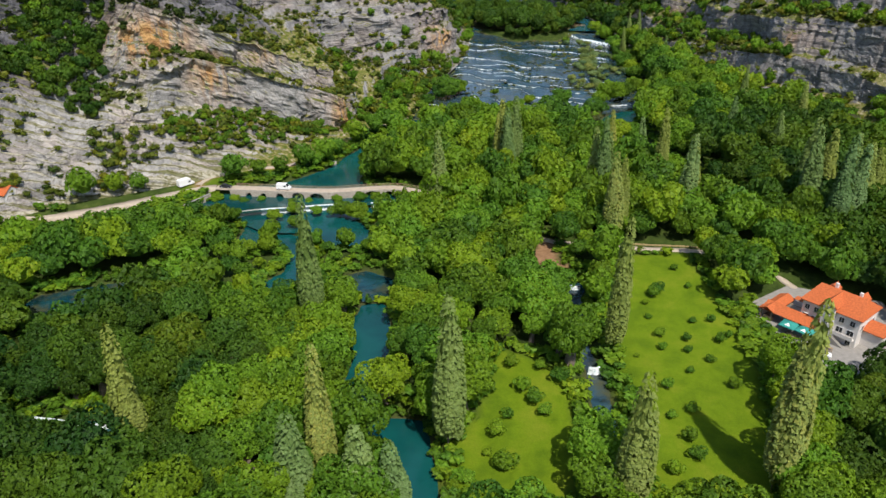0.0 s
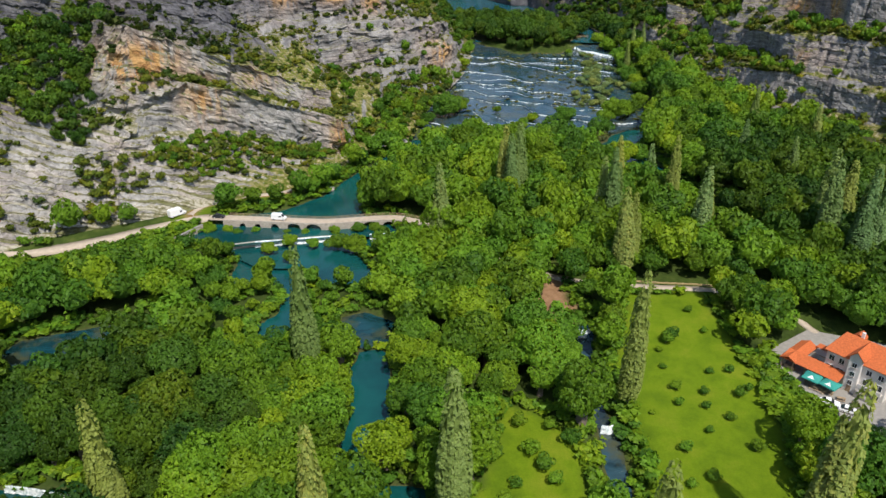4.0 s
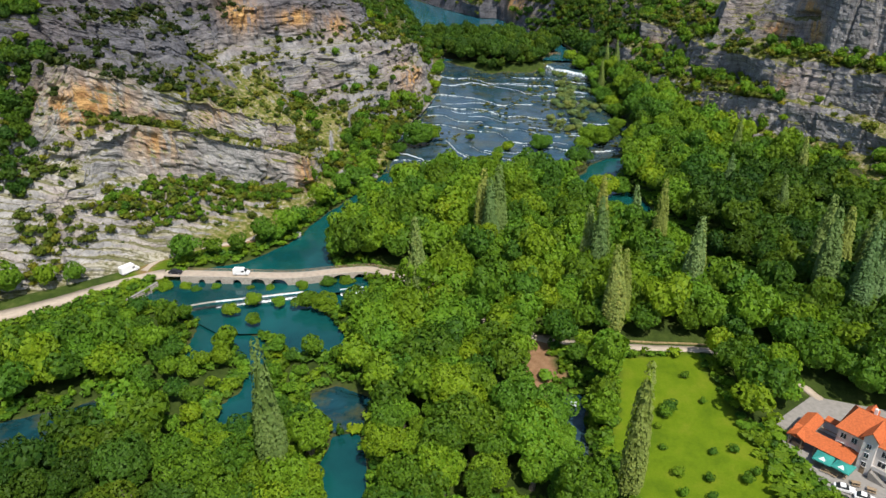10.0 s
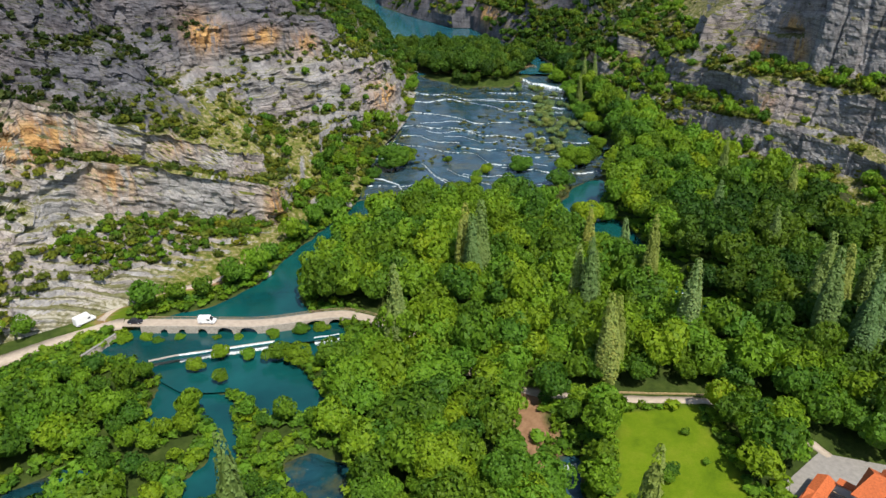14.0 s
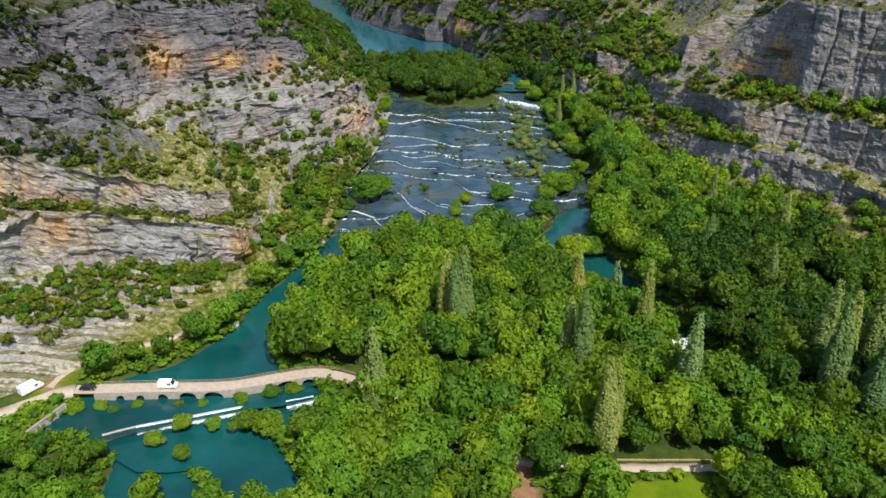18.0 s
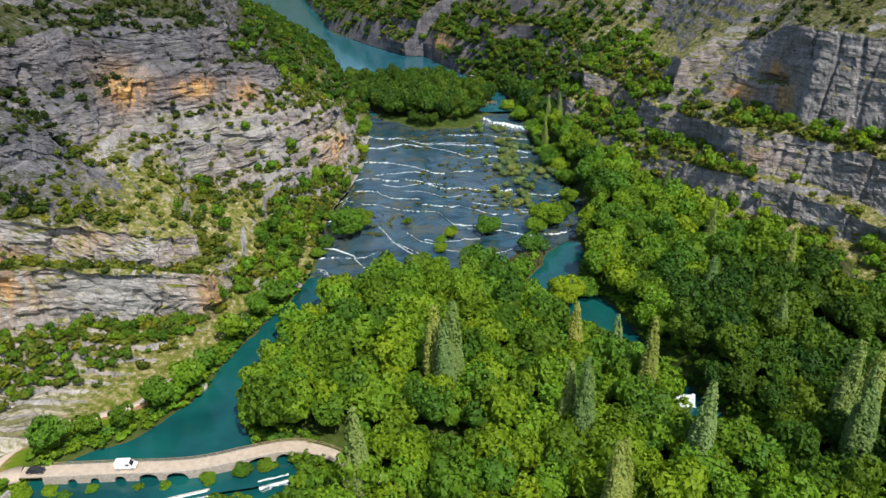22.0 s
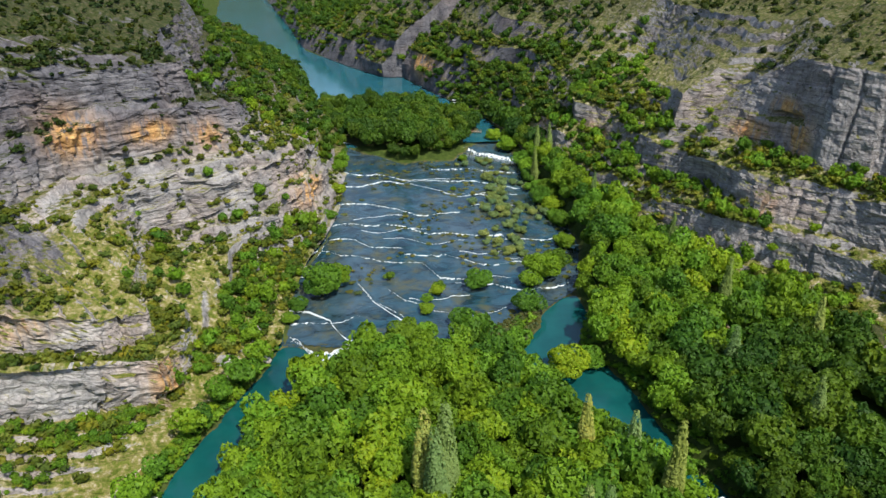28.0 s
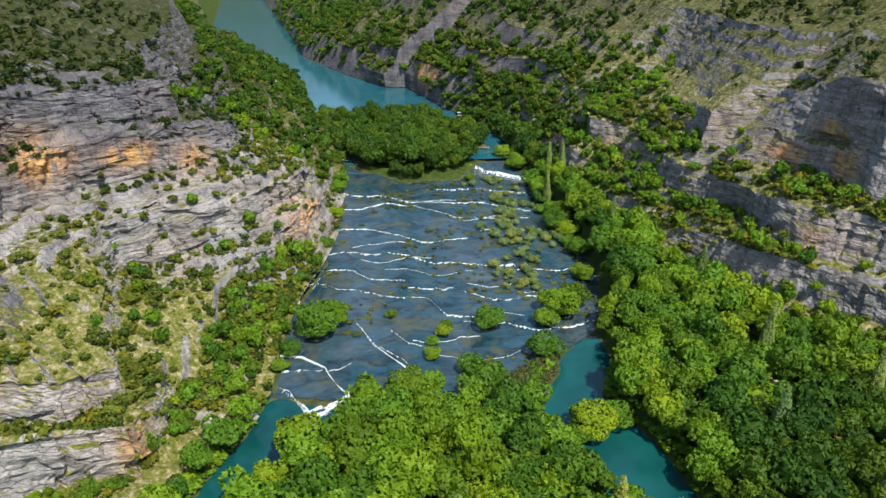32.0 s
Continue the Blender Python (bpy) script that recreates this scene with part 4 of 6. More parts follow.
for i in range(14):
    y0 = 356 + 12 * i
    mid, half = rr.uniform(20, 92), rr.uniform(7, 20)
    line = [(mid - half, y0 + rr.uniform(-3, 3)), (mid - half * 0.3, y0 + rr.uniform(-4, 4)), (mid + half * 0.4, y0 + rr.uniform(-4, 4)), (mid + half, y0 + rr.uniform(-3, 3))]
    if all(depth_in(FALLS, np.array([x]), np.array([y]))[0] > 3 for x, y in line):
        tagged(new("riffle", foam_strip("riffle", line, rr.uniform(0.10, 0.2), 0.1, None, 200 + i)), "thin broken line of foam on the shoals", "white water", "white water on the ledges")


# ---- trees ----
rng = np.random.default_rng(7)


def cards(centres, normals, size, rng, long=1.0, spread_=0.55):
    """Small bent clumps of leaves, one three-sided piece each."""
    n = len(centres)
    nr = normals + rng.normal(0, spread_, (n, 3))
    nr /= np.linalg.norm(nr, axis=1, keepdims=True) + 1e-9
    up = rng.normal(0, 1, (n, 3)) if long == 1.0 else np.array([[0, 0, 1.0]]) + rng.normal(0, 0.25, (n, 3))
    t = np.cross(up, nr)
    t /= np.linalg.norm(t, axis=1, keepdims=True) + 1e-9
    b = np.cross(nr, t)
    sz = size * rng.uniform(0.7, 1.35, (n, 1))
    v = np.stack([centres - t * sz * 0.5 - b * sz * long * 0.42, centres + t * sz * 0.5 - b * sz * long * 0.36 + nr * sz * 0.1,
                  centres + t * sz * rng.uniform(-0.3, 0.3, (n, 1)) + b * sz * long * 0.58 + nr * sz * 0.12], 1)
    return v.reshape(-1, 3), np.arange(n * 3).reshape(-1, 3)


def lump(c, r, rng, rings=4, seg=7):
    """A rough closed hull inside a crown."""
    v = []
    for i in range(rings + 1):
        th = math.pi * i / rings
        for j in range(seg):
            ph = 2 * math.pi * (j + 0.5 * (i % 2)) / seg
            k = rng.uniform(0.8, 1.1)
            v.append((c[0] + r[0] * k * math.sin(th) * math.cos(ph), c[1] + r[1] * k * math.sin(th) * math.sin(ph), c[2] + r[2] * k * math.cos(th)))
    f = []
    for i in range(rings):
        for j in range(seg):
            f.append((i * seg + j, (i + 1) * seg + j, (i + 1) * seg + (j + 1) % seg, i * seg + (j + 1) % seg))
    f = np.array(f)
    return np.array(v), np.concatenate([f[:, [0, 1, 2]], f[:, [0, 2, 3]]])


def crown_broad(seed, n_cards, size, blobs=11, flat=0.85, hull=(4, 7)):
    """Crown of a broad tree of unit spread (radius 1, from 0.45 to 2.1 high)."""
    r = np.random.default_rng(seed)
    C, R = [np.array([0, 0, 1.15])], [0.62]
    for k in range(blobs):
        a = 2.4 * k + r.uniform(-0.4, 0.4)
        d = r.uniform(0.30, 0.78)
        C.append(np.array([d * math.cos(a), d * math.sin(a), 1.15 + r.uniform(-0.30, 0.75) * (1.1 - d)]))
        R.append(r.uniform(0.17, 0.46) * (1.25 - 0.5 * d))
    C, R = np.array(C), np.array(R)
    idx = r.choice(len(C), n_cards * 2, p=R ** 2 / (R ** 2).sum())
    dirs = r.normal(0, 1, (n_cards * 2, 3))
    dirs[:, 2] = np.abs(dirs[:, 2]) * 1.0 - 0.45
    dirs /= np.linalg.norm(dirs, axis=1, keepdims=True)
    P = C[idx] + dirs * R[idx, None] * np.array([1, 1, flat])
    deep = np.min(np.linalg.norm(P[:, None] - C[None], axis=2) / R[None] + 10 * (np.arange(len(C))[None] == idx[:, None]), axis=1)
    P, dirs = P[deep > 0.86][:n_cards], dirs[deep > 0.86][:n_cards]
    v, f = cards(P, dirs + np.array([0, 0, 0.25]), size, r)
    hv, hf = lump((0, 0, 1.10), (0.70, 0.70, 0.55), r, *hull)
    return np.concatenate([v, hv]), np.concatenate([f, hf + len(v)])


def crown_poplar(seed, n_cards, size):
    """Crown of a poplar: a tall column of upright feathers, radius 1, from 0.8 to 9 high."""
    r = np.random.default_rng(seed)
    C = [(0, 0, 0.8, 9.0, 0.75)]
    for k in range(9):
        a = 2.4 * k
        top = r.uniform(3.6, 7.4)
        C.append((0.5 * math.cos(a), 0.5 * math.sin(a), r.uniform(0.6, 2.2), top, r.uniform(0.38, 0.55)))
    P, N = [], []
    for _ in range(n_cards):
        cx, cy, lo, hi, rad = C[r.integers(0, len(C))]
        u = r.uniform(0, 1)
        prof = math.sin(math.pi * min(1, u ** 0.75 * 0.9 + 0.06)) ** 0.7
        a = r.uniform(0, 2 * math.pi)
        P.append((cx + rad * prof * math.cos(a), cy + rad * prof * math.sin(a), lo + (hi - lo) * u))
        N.append((math.cos(a), math.sin(a), 0.9))
    v, f = cards(np.array(P), np.array(N), size, r, 1.6, 0.35)
    hv, hf = lump((0, 0, 4.4), (0.6, 0.6, 3.7), r, 6, 6)
    return np.concatenate([v, hv]), np.concatenate([f, hf + len(v)])


def trunk_mesh(name, height, radius, seed, limbs=4):
    """A tapered trunk with limbs that fork into the crown."""
    r = np.random.default_rng(seed)
    V, Fc = [], []

    def tube(points, radii, seg=6):
        base = len(V)
        for (x, y, z), q in zip(points, radii):
            for j in range(seg):
                a = 2 * math.pi * j / seg
                V.append((x + q * math.cos(a), y + q * math.sin(a), z))
        for i in range(len(points) - 1):
            for j in range(seg):
                Fc.append((base + i * seg + j, base + i * seg + (j + 1) % seg, base + (i + 1) * seg + (j + 1) % seg, base + (i + 1) * seg + j))

    tube([(0, 0, -0.6), (0.03, 0, height * 0.1), (0.08, 0.05, height * 0.5), (0.1, 0.02, height)], [radius * 1.5, radius, radius * 0.75, radius * 0.3])
    for k in range(limbs):
        a = 2.4 * k + r.uniform(-0.3, 0.3)
        z0 = height * r.uniform(0.4, 0.7)
        L = height * r.uniform(0.35, 0.5)
        tube([(0.06, 0.03, z0), (L * 0.5 * math.cos(a), L * 0.5 * math.sin(a), z0 + L * 0.4), (L * math.cos(a), L * math.sin(a), z0 + L * 0.9)], [radius * 0.5, radius * 0.35, radius * 0.15], 5)
    return mesh_of(name, V, Fc, BARK, True)


BROAD = [crown_broad(200 + i, 2900, 0.105, 24) for i in range(6)]
BROAD_FAR = [crown_broad(300 + i, 600, 0.185, 16) for i in range(6)]
BUSH = [crown_broad(400 + i, 34, 0.54, 6, hull=(3, 4)) for i in range(5)]
TUSSOCK = [crown_broad(450 + i, 15, 0.76, 5, hull=(3, 4)) for i in range(6)]
SLOPE_FAR = [crown_broad(850 + i, 62, 0.48, 7, hull=(3, 6)) for i in range(4)]
SLOPE_TREE = [crown_broad(800 + i, 175, 0.30, 8, hull=(4, 6)) for i in range(5)]
POPS = [crown_poplar(500 + i, 5400, 0.18) for i in range(4)]
SHRUB = [crown_broad(600 + i, 520, 0.17, 7) for i in range(3)]


def template(name, crown, size, tall, material, label, trunk_r=0.22, group="", category="tree"):
    """A tree as a thing: trunk and crown under one root; crown metres = unit * size, heights * tall."""
    v, f = crown
    root = new(name)
    tr = new("trunk", trunk_mesh("trunk", 1.25 * tall, trunk_r, 3))
    cr = new("crown", mesh_of("crown", v * np.array([size, size, tall]), f, material))
    tr.parent = cr.parent = root
    return tagged(root, label, category, group)


def stand(verts_faces, places, name, material, label, category, seed=1, kind="stuff"):
    """Many plants that nobody could count, joined in one mesh. places: x, y, z, spread, height."""
    r = np.random.default_rng(seed)
    P = np.asarray(places, float)
    pick = r.integers(0, len(verts_faces), len(P))
    VV, FF, TT, base = [], [], [], 0
    for k, (v, f) in enumerate(verts_faces):
        Q = P[pick == k]
        if not len(Q):
            continue
        a = r.uniform(0, 2 * math.pi, len(Q))
        c, sn = np.cos(a)[:, None], np.sin(a)[:, None]
        X = (v[None, :, 0] * c - v[None, :, 1] * sn) * Q[:, 3:4] + Q[:, 0:1]
        Y = (v[None, :, 0] * sn + v[None, :, 1] * c) * Q[:, 3:4] + Q[:, 1:2]
        Z = v[None, :, 2] * Q[:, 4:5] + Q[:, 2:3]
        VV.append(np.stack([X, Y, Z], -1).reshape(-1, 3))
        FF.append((f[None] + (np.arange(len(Q)) * len(v))[:, None, None]).reshape(-1, 3) + base)
        TT.append(np.repeat(r.uniform(0, 1, len(Q)), len(v)))
        base += len(Q) * len(v)
    ob = new(name, mesh_of(name, np.concatenate(VV), np.concatenate(FF), material, False, {"tint": np.concatenate(TT)}))
    return tagged(ob, label, category, kind=kind)


def ground_z(x, y):
    """Height of the valley floor."""
    i = int(np.clip(np.searchsorted(YS, y), 1, len(YS) - 1))
    i = i if abs(YS[i] - y) < abs(YS[i - 1] - y) else i - 1
    row = GX[i]
    return float(np.interp(x, row, GZ[i]))


def scatter(count, x0, x1, y0, y1, gap, seed, ok):
    """Random places at least gap apart for which ok() holds."""
    r = np.random.default_rng(seed)
    px, py = r.uniform(x0, x1, count), r.uniform(y0, y1, count)
    good = ok(px, py)
    px, py = px[good], py[good]
    cell, out = {}, []
    for x, y in zip(px, py):
        k = (int(x // gap), int(y // gap))
        if any((x - u) ** 2 + (y - w) ** 2 < gap * gap for a in (-1, 0, 1) for b in (-1, 0, 1) for u, w in cell.get((k[0] + a, k[1] + b), ())):
            continue
        cell.setdefault(k, []).append((x, y))
        out.append((x, y))
    return out


def wooded(x, y):
    """Where the valley floor bears trees."""
    lw = np.interp(y, YS, west_foot[0])
    le = np.interp(y, YS, east_foot[0])
    g = (x > lw + 1) & (x < le + 6)
    for poly, _ in WATERS:
        g &= depth_in(poly, x, y) < (-1.6 if poly in (POOL, RIVER, LAKE, CHANNEL) else -2.6)
    g |= depth_in(ISLE, x, y) > 0.5
    g &= depth_in(FALLS, x, y) < np.where((y > 345) & (y < 412) & (x < 20), -7.0, -2.4)
    for poly, m in ((MEADOW, 2.5), (GLADE, 2.0), (CLEARING, 1.5), (REEDS, 4.5), (PLOT, 0.8), (EASTERN, 0.0)):
        g &= depth_in(poly, x, y) < -m
    for poly in LOW_BANKS:
        g &= ~inside(poly, x, y)
    g &= ~(inside(FRONT, x, y) & (y > 134))
    for line, m in ((ROAD_WEST, 5.5), (BRIDGE, 5.0), (PATH_UP, 7.0), (ROAD_MILL, 3.6), (PATH_EAST, 3.6)):
        g &= away(line, x, y) > m
    return g


floor_trees = scatter(60000, -190, 190, 70, 640, 5.0, 11, wooded)
floor_trees = [(x, y, ground_z(x, y)) for x, y in floor_trees]
near_trees = sorted((t for t in floor_trees if t[1] < 215 and -95 < t[0] < 115), key=lambda t: math.hypot(t[0], t[1]))[:300]
near_set = set(near_trees)
far_trees = [t for t in floor_trees if t not in near_set]
kinds = [template("broadleaf_tree", BROAD[i], 1.0, 1.0, LEAF, lab) for i, lab in enumerate((
    "dense green broadleaf tree with a rounded crown", "dense green broadleaf tree with a rounded crown", "bushy green broadleaf tree by the water",
    "bushy green broadleaf tree by the water", "tall green broadleaf tree with a lumpy crown", "tall green broadleaf tree with a lumpy crown"))]
deep_kinds = [template("broadleaf_tree", BROAD[i], 1.0, 1.0, DEEP, "dark green broadleaf tree with a dense crown and shade in its colour") for i in (0, 3, 5)]
r7 = random.Random(5)


def growth(x, y):
    """Trees stay small on the islets, beside the gravel road and in front of the inn."""
    here = np.array([x]), np.array([y])
    return 0.6 if any(inside(p, *here)[0] for p in SMALL_TREES) else 1.0


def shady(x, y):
    """The darker woods, partly shade put into the leaf colour: round the inn, along the east path and at the head of
    the falls.
    """
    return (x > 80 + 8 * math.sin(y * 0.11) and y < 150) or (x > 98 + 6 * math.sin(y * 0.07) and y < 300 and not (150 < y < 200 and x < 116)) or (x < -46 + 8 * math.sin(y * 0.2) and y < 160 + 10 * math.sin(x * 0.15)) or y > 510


for x, y, z in near_trees:
    sp = r7.choice((3.6, 4.2, 4.8, 5.5, 6.3)) * r7.uniform(0.9, 1.1) * growth(x, y)
    m = pose(x, y, z, r7.uniform(-4, 4), r7.uniform(-4, 4), r7.uniform(0, 360)) @ Matrix.Diagonal((sp, sp, sp * r7.uniform(1.0, 1.35), 1))
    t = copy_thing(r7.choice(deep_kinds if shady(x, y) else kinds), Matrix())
    t.matrix_basis = m
    tagged(t, group="trees of the near wood")
for k in kinds + deep_kinds:
    for o in (*k.children_recursive, k):
        bpy.data.objects.remove(o)
P = []
for x, y, z in far_trees:
    sp = r7.choice((3.6, 4.2, 4.8, 5.4, 6.2)) * r7.uniform(0.9, 1.1) * growth(x, y) * (0.8 if y > 560 else 1.0)
    P.append((x, y, z, sp, sp * r7.uniform(1.0, 1.4)))
P = np.array(P)
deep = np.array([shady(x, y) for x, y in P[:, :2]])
stand(BROAD_FAR, P[deep], "woodland_dark", DEEP_FAR, "dark green wood round the inn and at the head of the falls, shade in its colour", "trees", 6)
P = P[~deep]
for nm, sel, lab in (("woodland_near", P[:, 1] < 240, "dense green riverside wood"), ("woodland_island", (P[:, 1] >= 240) & (P[:, 0] < 75), "dense green wood on the river island"),
                     ("woodland_east", (P[:, 1] >= 240) & (P[:, 0] >= 75), "dense green wood under the canyon wall")):
    stand(BROAD_FAR, P[sel], nm, LEAF_FAR, lab, "trees", len(nm))


def wall_places(X, Y, Z, U, count, seed, prefer, lo, hi):
    """Places on the ledges of a wall."""
    r = np.random.default_rng(seed)
    dx, dz = np.gradient(X, axis=1), np.gradient(Z, axis=1)
    flat = np.abs(dx) / (np.abs(dx) + np.abs(dz) + 1e-6)
    dy = np.gradient(Y, axis=0)
    area = np.hypot(dx, dz) * np.abs(dy)
    w = area * np.clip(flat - 0.2, 0.05, 1) ** 1.3 * prefer(X, Y, Z, U[None] + np.zeros(X.shape))
    w[:, 0] = 0
    if X is WX:
        w = w * (away(PATH_UP, X, Y) > 6.0) * (away(ROAD_WEST, X, Y) > 7.0)
        w = w * np.where((Y > 236) & (Y < 290) & (U[None] < 1.05), 0.25, 1.0)
    w = (w / w.sum()).ravel()
    k = r.choice(X.size, count, p=w)
    sz = lo + (hi - lo) * r.uniform(0, 1, count) ** 1.7
    return np.stack([X.ravel()[k] + r.normal(0, 0.5, count), Y.ravel()[k] + r.normal(0, 0.5, count), Z.ravel()[k] - 0.25 * sz, sz, sz * r.uniform(0.7, 1.1, count)], 1)


def west_green(X, Y, Z, U):
    g = 0.35 + 1.2 * np.clip(fbm(X * 0.05, Y * 0.05, Z * 0.06, 3, 13) + 0.15, 0, 1)
    g = g * np.where((Y > 215) & (Y < 285) & (U < 3), 2.2, 1.0)
    belt = np.exp(-((U - 1.45) / 0.45) ** 2) * ((Y > 262) & (Y < 335)) * 7 + np.exp(-((U - 3.6) / 0.5) ** 2) * ((Y > 262) & (Y < 345)) * 6 + np.exp(-((U - 5.7) / 0.6) ** 2) * ((Y > 262) & (Y < 330)) * 2
    g = g + belt
    g = g * np.where((Y > 335) & (Y < 425) & (U < 6), 2.5, 1.0) * np.where((Y > 330) & (Y < 430) & (U < 2.5), 2.0, 1.0)
    g = g * np.where((Y > 500) & (U < 9), 2.0, 1.0) * np.where((Y > 395) & (Y < 500) & (U < 7.5), 2.2, 1.0)
    g = g * np.where((X < -145) & (Y < 330), 3.0, 1.0) * np.where((X < -84) & (Y < 262), 1.5, 1.0)
    return g * ((Y > 190) & (Y < 900) & (Z < 150)) * np.where(Z > 60, 1.5, 1.0)


def east_green(X, Y, Z, U):
    g = 0.25 + 1.2 * np.clip(fbm(X * 0.05, Y * 0.05, Z * 0.06, 3, 15) + 0.2, 0, 1)
    g = g * np.where(U < 1.3, 2.0, 1.0) * np.where((U > 3.9) & (U < 5.1), 4.0, 1.0) * np.where((U > 1.9) & (U < 3.1), 4.5, 1.0) * np.where(U > 6, 1.3, 1.0) * np.where((Y > 425) & (U < 5), 1.6, 1.0)
    return g * ((Y > 190) & (Y < 1000) & (Z < 150)) * np.where(Z > 80, 1.6, 1.0)


def lower_west(X, Y, Z, U):
    return ((Y > 318) & (Y < 430) & (U < 2.2) & ((X < -18) | (Y < 345) | (Y > 410))) * 1.0 + ((Y > 338) & (Y < 425) & (U < 5.6)) * 0.18 + ((Y > 290) & (Y < 335) & (U > 1.05) & (U < 1.9)) * 0.12 + ((Y > 500) & (Y < 760) & (U < 9)) * 0.8 + ((X < -134) & (X > -270) & (Y < 345) & (Y > 262)) * 0.9


def lower_east(X, Y, Z, U):
    return ((Y > 230) & (Y < 620) & (U < 1.15)) * 0.9 + ((Y > 335) & (Y < 640) & (U < 3.0)) * 0.8 + ((Y > 402) & (Y < 640) & (U < 5.6)) * 0.9 + ((Y > 500) & (Y < 1000) & (U < 6.5)) * 0.6 + ((U > 4.2) & (U < 5.0) & (Y > 280) & (Y < 400)) * 0.8


wt = wall_places(WX, WY, WZ, wu, 1100, 5, lower_west, 1.7, 3.4)
et = wall_places(EX, EY, EZ, eu, 1900, 6, lower_east, 1.7, 3.4)
gully = wall_places(WX, WY, WZ, wu, 420, 15, lambda X, Y, Z, U: ((X < -128) & (X > -235) & (Y < 300) & (Y > 256) & (Z < 90)) * 1.0, 1.6, 3.2)
belt_ = wall_places(WX, WY, WZ, wu, 220, 16, lambda X, Y, Z, U: ((Y > 262) & (Y < 336) & (U > 1.0) & (U < 1.95)) * 1.0, 0.8, 1.9)
gully[:, 4] *= 1.3
wt = np.concatenate([wt, belt_])
wt[:, 4] *= 1.3
et[:, 4] *= 1.3
far_w = wall_places(WX, WY, WZ, wu, 450, 41, lambda X, Y, Z, U: ((Y > 540) & (Y < 1300) & (U < 5)) * 1.0, 2.4, 4.6)
far_e = wall_places(EX, EY, EZ, eu, 620, 42, lambda X, Y, Z, U: ((Y > 535) & (Y < 1300) & (U < 4)) * np.where(U < 1.2, 2.5, 1.0) * np.where((Y > 690) & (Y < 728) & (U < 3), 0.15, 1.0), 2.4, 4.6)
stand(SLOPE_TREE, wt[wt[:, 1] < 520], "hanging_wood_west", LEAF_FAR, "green trees on the lower slopes of the canyon", "trees", 8)
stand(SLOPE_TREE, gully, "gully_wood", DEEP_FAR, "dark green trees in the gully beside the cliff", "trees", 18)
stand(SLOPE_TREE, et[et[:, 1] < 520], "hanging_wood_east", LEAF_FAR, "green trees on the lower slopes of the canyon", "trees", 9)
stand(SLOPE_FAR, np.concatenate([wt[wt[:, 1] >= 520], et[et[:, 1] >= 520], far_w, far_e]), "far_wood", DEEP_FAR, "dark green woods on the banks of the lake", "trees", 10)
low_w = wall_places(WX, WY, WZ, wu, 5600, 3, lambda X, Y, Z, U: west_green(X, Y, Z, U) * (Z < 52), 0.4, 2.3)
high_w = wall_places(WX, WY, WZ, wu, 9500, 23, lambda X, Y, Z, U: west_green(X, Y, Z, U) * (Z >= 46) * (Y < 560) * np.where(Z > 58, 1.6, 1.0), 0.45, 2.1)
low_e = wall_places(EX, EY, EZ, eu, 4600, 4, lambda X, Y, Z, U: east_green(X, Y, Z, U) * (Z < 56), 0.5, 2.6)
high_e = wall_places(EX, EY, EZ, eu, 6000, 24, lambda X, Y, Z, U: east_green(X, Y, Z, U) * (Z >= 50) * (Y < 760) * np.where(U > 6, 2.5, 1.0) * (0.3 + 2 * np.clip(fbm(X * 0.04, Y * 0.04, 0, 3, 17) + 0.1, 0, 1)), 0.5, 2.4)
stand(BUSH, low_w, "scrub_west", BUSHY, "bright green bushes on ledges of the canyon wall", "bushes", 3)
stand(BUSH, low_e, "scrub_east", BUSHY, "bright green bushes on ledges of the canyon wall", "bushes", 4)
stand(TUSSOCK, np.concatenate([high_w, high_e]), "upper_scrub", SCRUB, "dark evergreen scrub high on the canyon wall", "bushes", 5)


# ---- helpers for things ----
def part(name, bm, material, parent, label=""):
    """Links a bmesh as one mesh under a thing or a part."""
    me = bpy.data.meshes.new(name)
    bmesh.ops.recalc_face_normals(bm, faces=bm.faces)
    bm.to_mesh(me)
    bm.free()
    me.materials.append(material)
    ob = new(name, me)
    ob.parent = parent
    return tagged(ob, label)


def box(x0, x1, y0, y1, z0, z1, bevel=0.0, bm=None):
    own = bm or bmesh.new()
    g = bmesh.ops.create_cube(own, size=1.0, matrix=Matrix.LocRotScale(((x0 + x1) / 2, (y0 + y1) / 2, (z0 + z1) / 2), None, (x1 - x0, y1 - y0, z1 - z0)))
    if bevel:
        es = list({e for v in g["verts"] for e in v.link_edges})
        bmesh.ops.bevel(own, geom=es, offset=bevel, segments=2, affect="EDGES", profile=0.6)
    return own


def prism(points, y0, y1, axis="y", bm=None):
    """A closed outline (x, z) drawn out along y, or (y, z) along x."""
    own = bm or bmesh.new()
    mk = (lambda p, w: (p[0], w, p[1])) if axis == "y" else (lambda p, w: (w, p[0], p[1]))
    a = [own.verts.new(mk(p, y0)) for p in points]
    c = [own.verts.new(mk(p, y1)) for p in points]
    own.faces.new(a)
    own.faces.new(c[::-1])
    for i in range(len(a)):
        j = (i + 1) % len(a)
        own.faces.new((a[i], c[i], c[j], a[j]))
    return own


def cyl(r0, r1, z0, z1, x=0.0, y=0.0, seg=12, bm=None, m=None):
    own = bm or bmesh.new()
    bmesh.ops.create_cone(own, cap_ends=True, segments=seg, radius1=r0, radius2=r1, depth=z1 - z0, matrix=(m or Matrix()) @ Matrix.Translation((x, y, (z0 + z1) / 2)))
    return own


